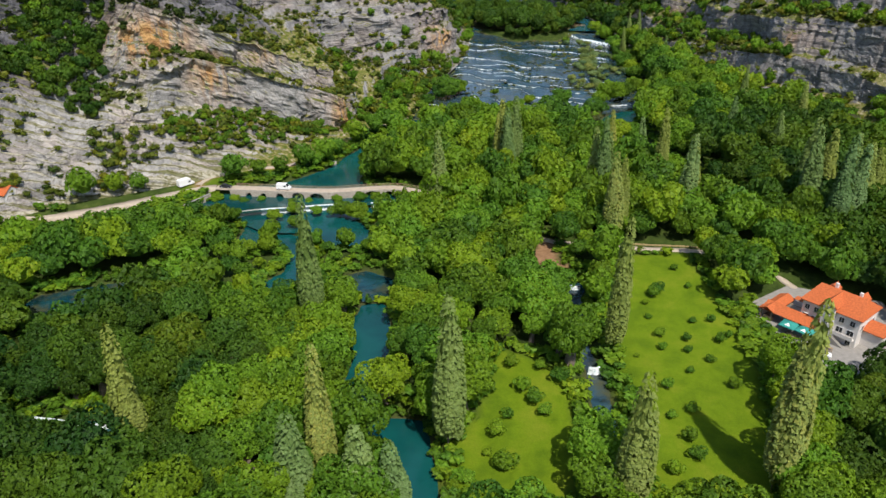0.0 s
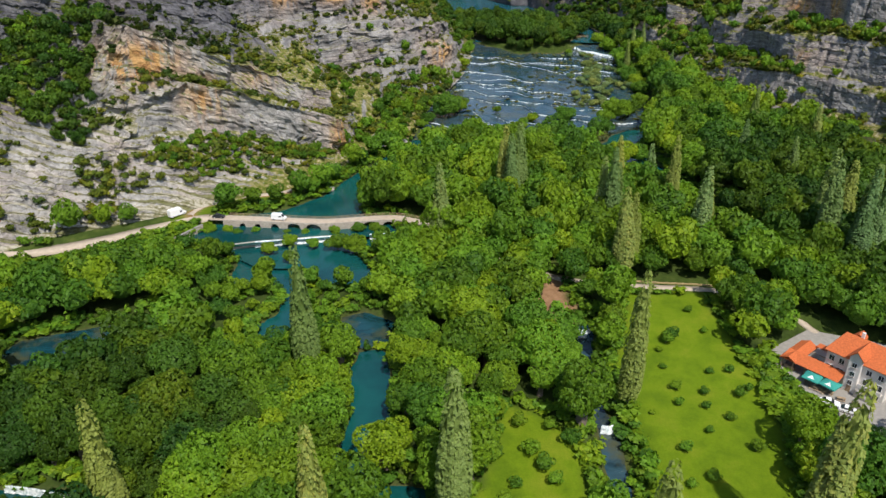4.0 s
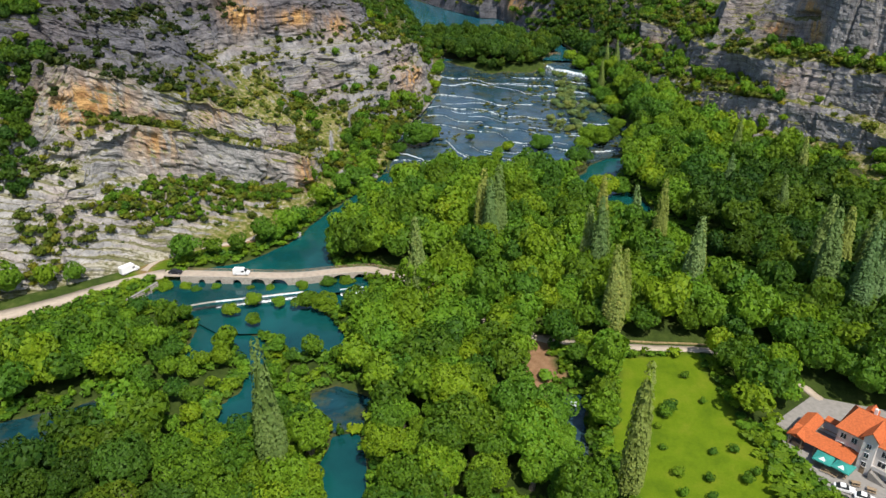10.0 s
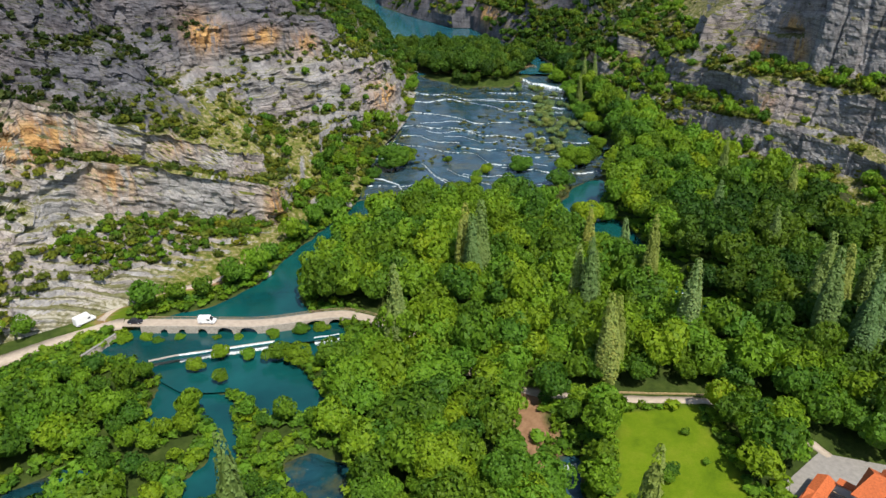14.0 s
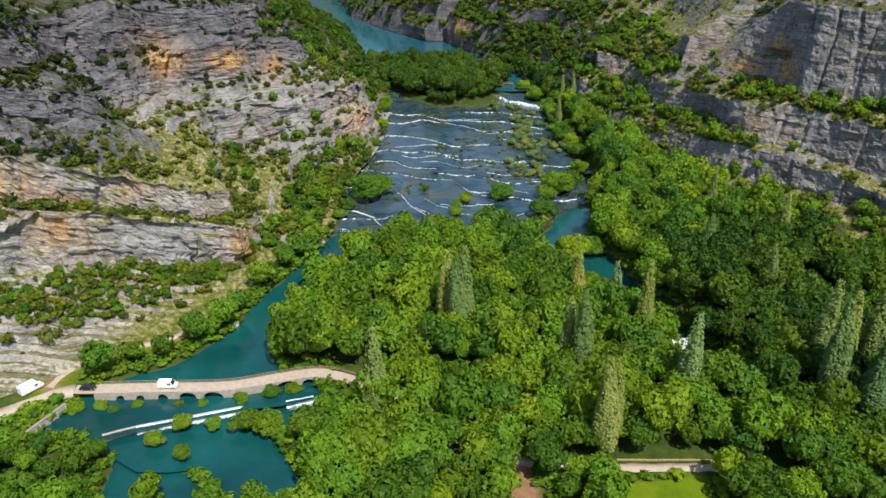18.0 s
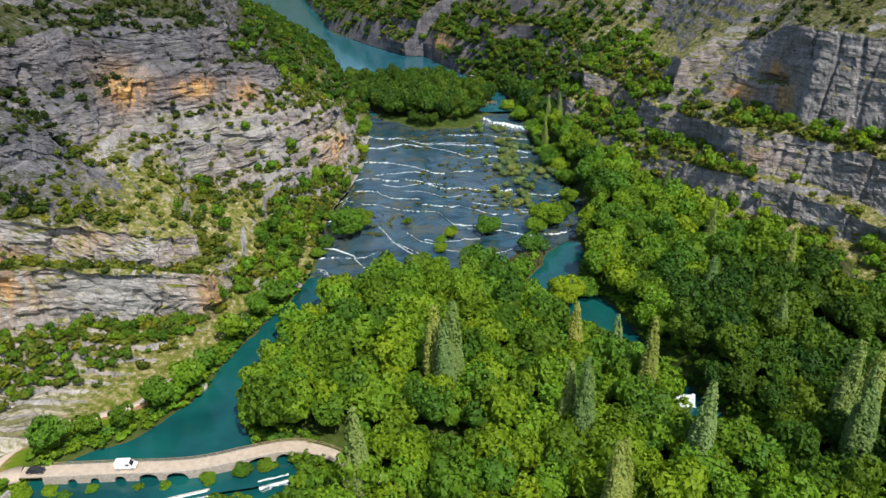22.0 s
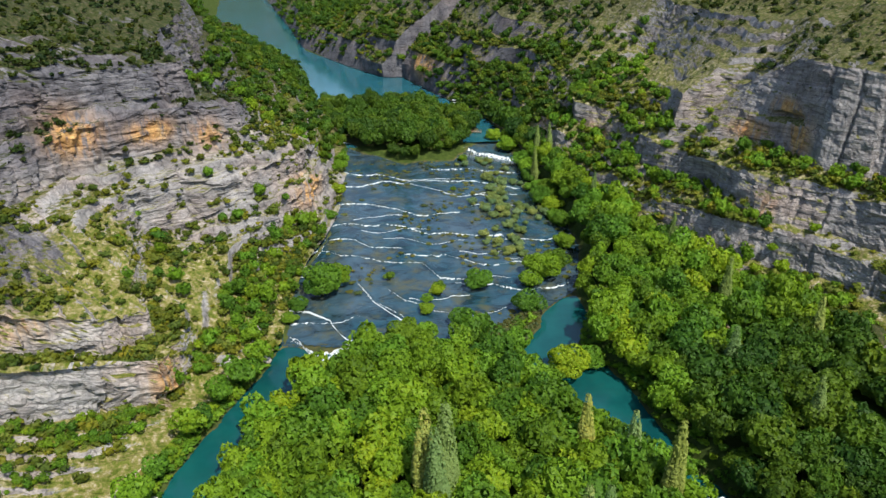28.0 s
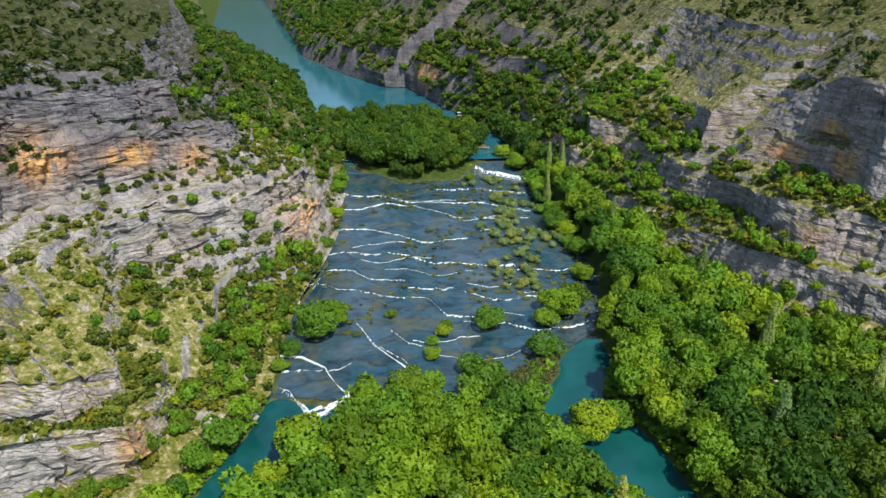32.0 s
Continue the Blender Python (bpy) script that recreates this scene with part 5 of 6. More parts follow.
def along(line, step):
    """Evenly spaced points on a line, rounded at its corners, with the way it goes."""
    p = np.array(line, float)
    for _ in range(3):
        q = [p[0]]
        for a, c in zip(p[:-1], p[1:]):
            q += [0.75 * a + 0.25 * c, 0.25 * a + 0.75 * c]
        p = np.array(q + [p[-1]])
    L = np.concatenate([[0], np.cumsum(np.hypot(*np.diff(p, axis=0).T))])
    n = max(2, int(L[-1] / step) + 1)
    t = np.linspace(0, L[-1], n)
    out = np.stack([np.interp(t, L, p[:, 0]), np.interp(t, L, p[:, 1])], 1)
    d = np.gradient(out, axis=0)
    return out, d / np.linalg.norm(d, axis=1, keepdims=True)


def ribbon(name, line, half, material, label, level, thick=0.25, kind="structure", category="road"):
    """A road with thickness. level(x, y) gives its top."""
    c, d = along(line, 1.2)
    n = np.stack([-d[:, 1], d[:, 0]], 1)
    z = np.array([level(x, y) for x, y in c])
    z = np.convolve(np.pad(z, 3, "edge"), np.ones(7) / 7, "valid")
    wv = 0.25 * fbm(c[:, 0] * 0.4, c[:, 1] * 0.4, 0, 2, 17)
    rows = []
    for off, dz in ((-half, -thick), (-half, 0.0), (0, 0.04), (half, 0.0), (half, -thick)):
        q = c + n * (off + np.sign(off) * wv)[:, None]
        rows.append(np.stack([q[:, 0], q[:, 1], z + dz], 1))
    V = np.stack(rows, 1)
    return tagged(new(name, mesh_of(name, V.reshape(-1, 3), grid_faces(len(c), 5)[:, ::-1], material, True)), label, category, kind=kind)


# ---- roads and the bridge ----
DECK = 1.15
ribbon("road_west", ROAD_WEST, 2.6, ROADM, "pale gravel road along the foot of the slope", lambda x, y: max(ground_z(x, y) + 0.12, 1.2), 1.0)
ribbon("road_mill", ROAD_MILL, 1.2, ROADM, "pale lane beside the meadow", lambda x, y: ground_z(x, y) + 0.12, 0.5)
ribbon("road_island", [(6, 228), (14, 218), (24, 211), (38, 203)], 1.9, ROADM, "pale road among the trees", lambda x, y: ground_z(x, y) + 0.12, 0.6)
ribbon("path_upstream", PATH_UP, 1.2, ROADM, "pale footpath along the river bank", lambda x, y: ground_z(x, y) + 0.10, 0.5)
ribbon("path_east", PATH_EAST, 1.0, ROADM, "pale footpath under the canyon wall", lambda x, y: ground_z(x, y) + 0.10, 0.5)

bridge = tagged(new("bridge"), "low pale stone bridge with small arches and a gravel roadway", "bridge")
bc, bd = along(BRIDGE, 0.6)
bn = np.stack([-bd[:, 1], bd[:, 0]], 1)
blen = np.concatenate([[0], np.cumsum(np.hypot(*np.diff(bc, axis=0).T))])


def bridge_strip(name, o0, o1, z0, z1, material, label="", s0=0.0, s1=1e9, bottom=None):
    """A bar of the bridge between two offsets from its middle line; bottom(s) may shape its underside."""
    m = (blen >= s0) & (blen <= s1)
    c, n, ss = bc[m], bn[m], blen[m]
    lo = np.full(len(c), z0) if bottom is None else np.array([bottom(v) for v in ss])
    rows = [np.stack([*(c + n * o).T, z], 1) for o, z in ((o0, lo), (o0, np.full(len(c), z1)), (o1, np.full(len(c), z1)), (o1, lo), (o0, lo))]
    V = np.stack(rows, 1)
    ob = new(name, mesh_of(name, V.reshape(-1, 3), grid_faces(len(c), 5)[:, ::-1], material))
    ob.parent = bridge
    return tagged(ob, label)


ARCHES = [(13.0, 1.3, 1.2), (18.5, 1.3, 1.2), (24.5, 1.5, 1.4), (31.5, 2.6, 1.9), (38.2, 2.7, 1.9), (45.0, 1.4, 1.2), (58.0, 3.2, 1.9), (64.5, 2.2, 1.6)]


def underside(v):
    z = -2.6
    for c, half, rise in ARCHES:
        if abs(v - c) < half:
            z = max(z, -1.0 + rise * math.sqrt(max(0, 1 - ((v - c) / half) ** 2)))
    return z


bridge_strip("roadway", -1.85, 1.85, DECK - 0.3, DECK, ROADM, "pale gravel roadway")
bridge_strip("spandrel_wall", -2.15, -1.85, -2.6, DECK + 0.12, STONE, "stone side wall with arches", 6, 72, underside)
bridge_strip("spandrel_wall", 1.85, 2.15, -2.6, DECK + 0.12, STONE, "stone side wall with arches", 6, 72, underside)
bridge_strip("vault", -1.86, 1.86, -2.6, DECK - 0.28, STONE, "stone vaults", 6, 72, underside)
for v in np.arange(7, blen[-1] - 4, 2.4):
    i = int(np.searchsorted(blen, v))
    for o in (1.98,) if v < 72 else (1.98,):
        x, y = bc[i] + bn[i] * o
        part("rail_post", box(x - 0.06, x + 0.06, y - 0.06, y + 0.06, DECK + 0.1, DECK + 1.05), WOOD, bridge)
bridge_strip("rail", 1.95, 2.02, DECK + 0.95, DECK + 1.07, WOOD, "yellowish wooden rail", 7, blen[-1] - 4)
bridge_strip("rail", 1.95, 2.02, DECK + 0.5, DECK + 0.6, WOOD, "yellowish wooden rail", 7, blen[-1] - 4)

# weir under the bridge, and the falls of the ponds and brooks
weir = tagged(new("weir"), "low stone weir with white water running over it", "weir")
wc, wd = along(WEIR, 0.8)
wn_ = np.stack([-wd[:, 1], wd[:, 0]], 1)
V = np.stack([np.stack([*(wc + wn_ * o).T, np.full(len(wc), z)], 1) for o, z in ((-0.8, -3.6), (-0.55, -1.25), (0.5, -1.1), (0.7, -3.0))], 1)
wb = new("crest", mesh_of("crest", V.reshape(-1, 3), grid_faces(len(wc), 4)[:, ::-1], STONE))
wb.parent = weir


def fall(name, line, width, top, foot, seed, label):
    """A sheet of white water that drops over an edge: it slides, breaks and spreads at the foot."""
    c, d = along(line, 0.35)
    n = np.stack([-d[:, 1], d[:, 0]], 1)
    rows = []
    for k, (o, f) in enumerate(((0.35, 1.0), (0.0, 1.02), (-0.3, 0.75), (-0.5, 0.35), (-0.7, 0.06), (-1.0, 0.03), (-1.6, 0.015))):
        wig = fbm(c[:, 0] * 1.1, c[:, 1] * 1.1, k * 1.7, 3, seed)
        rows.append(np.stack([*(c + n * (o * width * (1 + 0.5 * wig * (k > 3)))[:, None]).T, foot + (top - foot) * f + 0.12 * wig + 0.06], 1))
    V = np.stack(rows, 1)
    return tagged(new(name, mesh_of(name, V.reshape(-1, 3), grid_faces(len(c), 7)[:, ::-1], FOAM, True, {"thin": np.tile((0.8, 0.35, 0.2, 0.15, 0.2, 0.5, 1.0), len(c))})), label, "waterfall")


fall("small_waterfall", [(-64, 230.3), (-54, 231.9), (-45, 233.7), (-38, 235.0)], 1.0, -1.05, -2.65, 41, "white water running over the low stone weir")
fall("small_waterfall", [(-26, 236.2), (-18.5, 237.6)], 1.2, -1.15, -2.65, 42, "small white fall beside the bridge")
fall("small_waterfall", [(-25, 126.5), (-20, 124.5), (-15, 126), (-12, 128)], 0.5, -4.7, -6.55, 44, "small white fall between two pools")
fall("small_waterfall", [(-90, 122.5), (-82, 121.5), (-75, 119.5), (-69, 122)], 0.4, -4.6, -6.15, 45, "small white fall under trees")
fall("small_waterfall", [(34.8, 139.5), (36, 138.8), (37.4, 139.5)], 0.8, -3.6, -5.15, 46, "small white fall in the brook beside the meadow")
fall("small_waterfall", [(36.8, 180), (38.2, 179.6), (39.8, 180.2)], 0.5, -4.0, -5.15, 48, "small white fall in the brook")
fall("small_waterfall", [(89.5, 254.5), (94, 253), (98.5, 252.5)], 1.5, -1.3, -4.55, 49, "white fall into a bright turquoise pool")
fall("small_waterfall", [(64.5, 308), (67.5, 306.5)], 1.2, -1.0, -1.18, 50, "small white riffle beside the pool")

quay = tagged(new("quay"), "grey concrete quay wall along the pond", "quay")
qm = Matrix.Translation((-87.6, 234.8, 0)) @ Matrix.Rotation(math.atan2(9.5, 5.0), 4, "Z")
qb = part("wall", box(-6.2, 6.2, -0.5, 0.5, -3.0, 0.9, 0.06), STONE, quay)
qk = part("kerb", box(-6.2, 6.2, -0.6, 0.2, 0.9, 1.1, 0.04), PAVING, quay)
for k in range(5):
    part("buttress", box(-5.6 + k * 2.7, -5.1 + k * 2.7, -0.85, -0.5, -3.0, 0.6, 0.03), STONE, quay)
quay.matrix_basis = qm


# ---- the inn ----
def window(parent, x, z, w, h, depth, y=0.0, shutters=True):
    win = part("window", box(x - w / 2 - 0.08, x + w / 2 + 0.08, y - 0.07, y + 0.03, z - h / 2 - 0.08, z + h / 2 + 0.08), WHITE, parent)
    part("pane", box(x - w / 2, x - 0.04, y - 0.09, y - 0.05, z - h / 2, z + h / 2), GLASS, win)
    part("pane", box(x + 0.04, x + w / 2, y - 0.09, y - 0.05, z - h / 2, z + h / 2), GLASS, win)
    part("sill", box(x - w / 2 - 0.15, x + w / 2 + 0.15, y - 0.2, y, z - h / 2 - 0.16, z - h / 2 - 0.08), STONE, win)
    return win


def hip_roof(x0, x1, y0, y1, z0, rise, over=0.5, hip=2.5, bm=None):
    own = bm or bmesh.new()
    x0, x1, y0, y1 = x0 - over, x1 + over, y0 - over, y1 + over
    ym = (y0 + y1) / 2
    lo = [own.verts.new(p) for p in ((x0, y0, z0), (x1, y0, z0), (x1, y1, z0), (x0, y1, z0))]
    hi = [own.verts.new(p) for p in ((x0, y0, z0 + 0.18), (x1, y0, z0 + 0.18), (x1, y1, z0 + 0.18), (x0, y1, z0 + 0.18))]
    a, c = own.verts.new((x0 + hip, ym, z0 + rise)), own.verts.new((x1 - hip, ym, z0 + rise))
    own.faces.new(lo[::-1])
    for i in range(4):
        own.faces.new((lo[i], lo[(i + 1) % 4], hi[(i + 1) % 4], hi[i]))
    own.faces.new((hi[0], hi[1], c, a))
    own.faces.new((hi[1], hi[2], c))
    own.faces.new((hi[2], hi[3], a, c))
    own.faces.new((hi[3], hi[0], a))
    return own


INN = Matrix.Translation((91.6, 156.2, -2.3)) @ Matrix.Rotation(math.atan2(-0.776, 0.63), 4, "Z")
inn = tagged(new("guest_house"), "white three-storey inn with orange tiled roofs and a stair tower", "house")
inn.matrix_basis = INN
part("wall", box(0, 14, 0, 10, -1, 7.8), PLASTER, inn, "white plaster walls")
part("wall", box(14, 18.5, 3, 9, -1, 4.2), PLASTER, inn, "white plaster walls of the side wing")
rf = part("roof", hip_roof(0, 14, 0, 10, 7.8, 3.6, 0.6, 2.0), ROOF, inn, "orange tiled hip roof")
part("chimney", box(4.2, 4.9, 6.2, 6.9, 9.4, 12.0, 0.05), PLASTER, rf)
part("chimney", box(10.2, 10.9, 6.0, 6.7, 9.4, 11.8, 0.05), PLASTER, rf)
part("roof", hip_roof(14, 18.5, 3, 9, 4.2, 1.8, 0.5, 0.8), ROOF, inn, "orange tiled roof of the side wing")
for cx in (3.4, 10.6):
    part("dormer", prism([(cx - 1.3, 8.6), (cx + 1.3, 8.6), (cx + 1.3, 9.6), (cx, 10.9), (cx - 1.3, 9.6)], 6.8, 9.8), ROOF, inn, "orange tiled roof dormer")
tower = part("stair_tower", box(5.4, 8.2, -1.3, 0.4, -1, 9.2), PLASTER, inn, "white stair tower with small windows")
part("gable_roof", prism([(4.9, 9.0), (6.8, 11.0), (8.7, 9.0), (8.7, 9.25), (6.8, 11.3), (4.9, 9.25)], -1.8, 4.6), ROOF, tower, "orange tiled gable roof")
part("gable", prism([(5.4, 9.2), (8.2, 9.2), (6.8, 10.75)], -1.3, -1.05), PLASTER, tower)
for z in (2.6, 5.0, 7.4):
    window(tower, 6.8, z, 0.9, 1.1, 0.1, -1.3)
part("door", box(6.3, 7.3, -1.36, -1.28, -0.1, 2.0), WOOD, tower, "dark wooden door")
for x in (1.3, 3.6, 9.8, 12.4):
    window(inn, x, 6.2, 1.1, 1.3, 0.1)
    window(inn, x, 3.5, 1.5, 1.4, 0.1)
for x in (1.3, 3.6, 12.4):
    window(inn, x, 1.0, 1.2, 1.3, 0.1)
part("balcony", box(8.4, 13.6, -1.3, 0.0, 2.1, 2.3, 0.03), PLASTER, inn)
part("parapet", box(8.4, 13.6, -1.3, -1.15, 2.3, 3.2, 0.03), PLASTER, inn)
for k in range(12):
    part("stair_step", box(8.5 + k * 0.32, 8.5 + (k + 1) * 0.32, -2.4, -1.35, -0.5, 2.1 - k * 0.18), PAVING, inn)
for x in (2.0, 5.0, 8.0):
    w = window(inn, x, 5.2, 1.0, 1.2, 0.1)
    w.matrix_basis = Matrix.Translation((14.0, 0, 0)) @ Matrix.Rotation(math.pi / 2, 4, "Z")
verandah = tagged(new("verandah"), "low open verandah with orange tiled roofs round a court", "outbuilding")
verandah.matrix_basis = INN
part("roof", prism([(-3.9, 2.7), (-0.1, 3.7), (-0.1, 3.9), (-4.1, 2.9)], -8.5, 5.2, "x"), ROOF, verandah, "orange tiled lean-to roof")
part("roof", prism([(-8.9, 2.7), (-6.8, 3.7), (-4.7, 2.7), (-4.7, 2.9), (-6.8, 3.95), (-8.9, 2.9)], -4.2, 7.0), ROOF, verandah, "orange tiled ridge roof")
part("roof", prism([(6.2, 3.3), (8.4, 3.3), (8.4, 3.5), (6.2, 3.5)], -4.8, 0.0, "x"), ROOF, verandah, "orange tiled roof of the back range")
part("back_wall", box(-8.6, -8.3, -3.4, 6.8, -1, 2.8), PLASTER, verandah)
part("back_wall", box(-8.3, -0.1, 6.5, 6.8, -1, 2.8), PLASTER, verandah)
for x in (-8.2, -5.5, -2.6, 0.4, 3.4):
    part("post", box(x - 0.12, x + 0.12, -3.75, -3.5, -1, 2.8), WOOD, verandah)
part("counter", box(-7.6, -5.0, -3.3, -2.7, -0.2, 0.9, 0.04), WOOD, verandah)
part("trellis", box(-4.4, -0.4, 1.0, 1.2, 2.9, 3.05), WOOD, verandah)
part("trellis", box(-4.4, -0.4, 3.6, 3.8, 2.9, 3.05), WOOD, verandah)

yb = bmesh.new()
lo_, hi_ = [yb.verts.new((x, y, -2.7)) for x, y in PLOT], [yb.verts.new((x, y, -2.25)) for x, y in PLOT]
yb.faces.new(hi_)
for i in range(len(PLOT)):
    j = (i + 1) % len(PLOT)
    yb.faces.new((lo_[i], lo_[j], hi_[j], hi_[i]))
tagged(part("pavement", yb, PAVING, None), "grey paved yard round the inn", "pavement", kind="structure")


def umbrella():
    u = tagged(new("parasol"), "square teal parasol with a white emblem on the inn yard", "parasol", "parasols on the inn yard")
    part("pole", cyl(0.04, 0.04, 0, 2.9), WHITE, u)
    part("base", box(-0.4, 0.4, -0.4, 0.4, 0, 0.12, 0.03), PAVING, u)
    bm = bmesh.new()
    top = bm.verts.new((0, 0, 3.2))
    lo = [bm.verts.new((sx * 1.9, sy * 1.9, 2.45)) for sx, sy in ((-1, -1), (1, -1), (1, 1), (-1, 1))]
    hem = [bm.verts.new((v.co.x * 1.01, v.co.y * 1.01, 2.2)) for v in lo]
    for i in range(4):
        j = (i + 1) % 4
        bm.faces.new((lo[i], lo[j], top))
        bm.faces.new((hem[i], hem[j], lo[j], lo[i]))
    cn = part("canopy", bm, TEAL, u, "teal canvas canopy")
    bm = bmesh.new()
    bm.faces.new([bm.verts.new(p) for p in ((-0.75, -1.45, 2.66), (0.75, -1.45, 2.66), (0.0, -0.5, 3.04))])
    part("emblem", bm, WHITE, cn, "white emblem")
    return u


u = umbrella()
u.matrix_basis = INN @ pose(0.2, -5.6, 0.05, 0, 0, 4)
copy_thing(u, INN @ pose(4.2, -5.2, 0.05, 0, 0, -3))


def cafe_table():
    t = tagged(new("cafe_table"), "pale cafe table with benches under the parasols", "table", "tables on the inn yard")
    part("tabletop", box(-0.9, 0.9, -0.4, 0.4, 0.72, 0.77, 0.01), WOOD, t)
    for x in (-0.7, 0.7):
        part("leg", box(x - 0.05, x + 0.05, -0.3, 0.3, 0, 0.72), WOOD, t)
    for y in (-0.75, 0.75):
        part("bench", box(-0.9, 0.9, y - 0.15, y + 0.15, 0.42, 0.46), WOOD, t)
    return t


tb = cafe_table()
tb.matrix_basis = INN @ pose(-0.4, -5.6, 0.05)
for x, y, a in ((1.4, -6.6, 10), (4.6, -5.6, 0), (3.2, -6.4, -8), (7.5, -6.0, 30), (10.5, -5.5, 20)):
    copy_thing(tb, INN @ pose(x, y, 0.05, 0, 0, a))


def vehicle(name, label, paint, L, W, H, nose, van=False):
    """A parked car or van: body, glasshouse, wheels and lights."""
    v = tagged(new(name), label, "van" if van else "car")
    h = L / 2
    if van:
        pts = [(-h, 0.35), (h - 0.1, 0.35), (h, 0.6), (h - 0.05, 1.0), (h - nose, 1.2), (h - nose - 0.7, H - 0.05), (h - nose - 1.1, H), (-h + 0.1, H), (-h, H - 0.15)]
    else:
        pts = [(-h, 0.3), (h - 0.1, 0.3), (h, 0.5), (h - 0.08, 0.75), (h - nose, 0.92), (-h + 0.5, 0.98), (-h, 0.85)]
    bm = prism(pts, -W / 2, W / 2)
    bmesh.ops.bevel(bm, geom=bm.edges[:], offset=0.07, segments=2, affect="EDGES")
    body = part("body", bm, paint, v)
    if van:
        part("windscreen", prism([(h - nose + 0.03, 1.25), (h - nose - 0.62, H - 0.12), (h - nose - 0.66, H - 0.12), (h - nose - 0.05, 1.25)], -W / 2 + 0.15, W / 2 - 0.15), GLASS, body)
        for sy in (-1, 1):
            part("side_window", box(h - nose - 1.5, h - nose - 0.65, sy * W / 2 - 0.01, sy * W / 2 + 0.012, 1.3, 1.85), GLASS, body)
    else:
        g = prism([(h - nose, 0.9), (h - nose - 0.7, H), (-h + 1.1, H), (-h + 0.35, 0.95)], -W / 2 + 0.12, W / 2 - 0.12)
        bmesh.ops.bevel(g, geom=g.edges[:], offset=0.05, segments=2, affect="EDGES")
        part("windows", g, GLASS, body)
        part("roof_panel", box(-h + 1.15, h - nose - 0.75, -W / 2 + 0.18, W / 2 - 0.18, H - 0.02, H + 0.03, 0.01), paint, body)
    for x in (-h + 0.9, h - 0.9):
        for sy in (-1, 1):
            wm = Matrix.Translation((x, sy * (W / 2 - 0.1), 0.32)) @ Matrix.Rotation(math.pi / 2, 4, "X")
            wh = part("wheel", cyl(0.32, 0.32, -0.11, 0.11, seg=14, m=wm), RUBBER, v)
            part("rim", cyl(0.19, 0.17, -0.12, 0.12, seg=10, m=wm), WHITE, wh)
    for sy in (-1, 1):
        part("headlight", box(h - 0.1, h + 0.01, sy * W * 0.36 - 0.14, sy * W * 0.36 + 0.14, 0.6, 0.74, 0.02), WHITE, body)
    return v


vehicle("van", "white delivery van standing on the stone bridge", WHITE, 5.2, 1.95, 2.3, 0.9, True).matrix_basis = pose(-58.4, 243.8, DECK + 0.04, 0, 0, -6)
vehicle("car", "dark car standing at the end of the bridge", DARK, 4.3, 1.75, 1.45, 1.2).matrix_basis = pose(-80.2, 245.6, DECK + 0.04, 0, 0, -6)
vehicle("camper_van", "white camper van parked beside the gravel road", WHITE, 6.2, 2.1, 2.8, 1.0, True).matrix_basis = pose(-95.0, 246.0, 1.9, 0, 0, 50)
vehicle("car", "white car parked on the inn yard", WHITE, 4.2, 1.75, 1.45, 1.2).matrix_basis = INN @ pose(6.5, -9.5, 0.05, 0, 0, 25)
vehicle("car", "white car parked on the inn yard", WHITE, 4.2, 1.75, 1.45, 1.2).matrix_basis = INN @ pose(10.5, -9.0, 0.05, 0, 0, 20)
vehicle("car", "dark car parked on the inn yard", DARK, 4.2, 1.75, 1.45, 1.2).matrix_basis = INN @ pose(8.0, -13.0, 0.05, 0, 0, 25)

cottage = tagged(new("cottage"), "small pale cottage with an orange tiled roof by the road", "house")
part("wall", box(-4.5, 4.5, -3, 3, -2, 4.6), PLASTER, cottage, "pale plaster walls")
part("gable", prism([(-3, 4.6), (3, 4.6), (0, 6.8)], 4.2, 4.5, "x"), PLASTER, cottage)
part("gable", prism([(-3, 4.6), (3, 4.6), (0, 6.8)], -4.5, -4.2, "x"), PLASTER, cottage)
part("roof", prism([(-3.5, 4.35), (0, 6.95), (3.5, 4.35), (3.5, 4.6), (0, 7.2), (-3.5, 4.6)], -4.8, 4.8, "x"), ROOF, cottage, "orange tiled gable roof")
for z in (1.2, 3.4):
    w = window(cottage, 0.0, z, 0.9, 1.2, 0.1)
    w.matrix_basis = Matrix.Translation((4.5, 0, 0)) @ Matrix.Rotation(math.pi / 2, 4, "Z")
    for x in (-2.4, 1.8):
        window(cottage, x, z, 0.9, 1.2, 0.1, -3.0)
cottage.matrix_basis = pose(-149, 224, 3.8, 0, 0, -20)

boat = tagged(new("boat"), "white passenger boat moored on the lake", "boat")
bm = bmesh.new()
hull = []
for t_ in np.linspace(-1, 1, 9):
    w_ = 1.6 * (1 - max(0, t_) ** 2.2) * (0.9 if t_ < -0.9 else 1)
    hull.append([bm.verts.new((t_ * 6, s_ * w_ * k_, z_)) for s_, k_, z_ in ((-1, 1, 1.0), (-1, 0.7, -0.3), (1, 0.7, -0.3), (1, 1, 1.0))])
for a_, c_ in zip(hull, hull[1:]):
    for i in range(4):
        bm.faces.new((a_[i], a_[(i + 1) % 4], c_[(i + 1) % 4], c_[i]))
bm.faces.new(hull[0])
part("hull", bm, WHITE, boat)
part("cabin", box(-4.5, 2.2, -1.2, 1.2, 1.0, 2.4, 0.08), GLASS, boat, "glazed cabin")
part("cabin_roof", box(-4.9, 2.6, -1.4, 1.4, 2.4, 2.6, 0.06), WHITE, boat)
boat.matrix_basis = pose(108, 637, 12.05, 0, 0, 60)

footbridge = tagged(new("footbridge"), "narrow pale wooden footbridge across the upper falls", "footbridge")
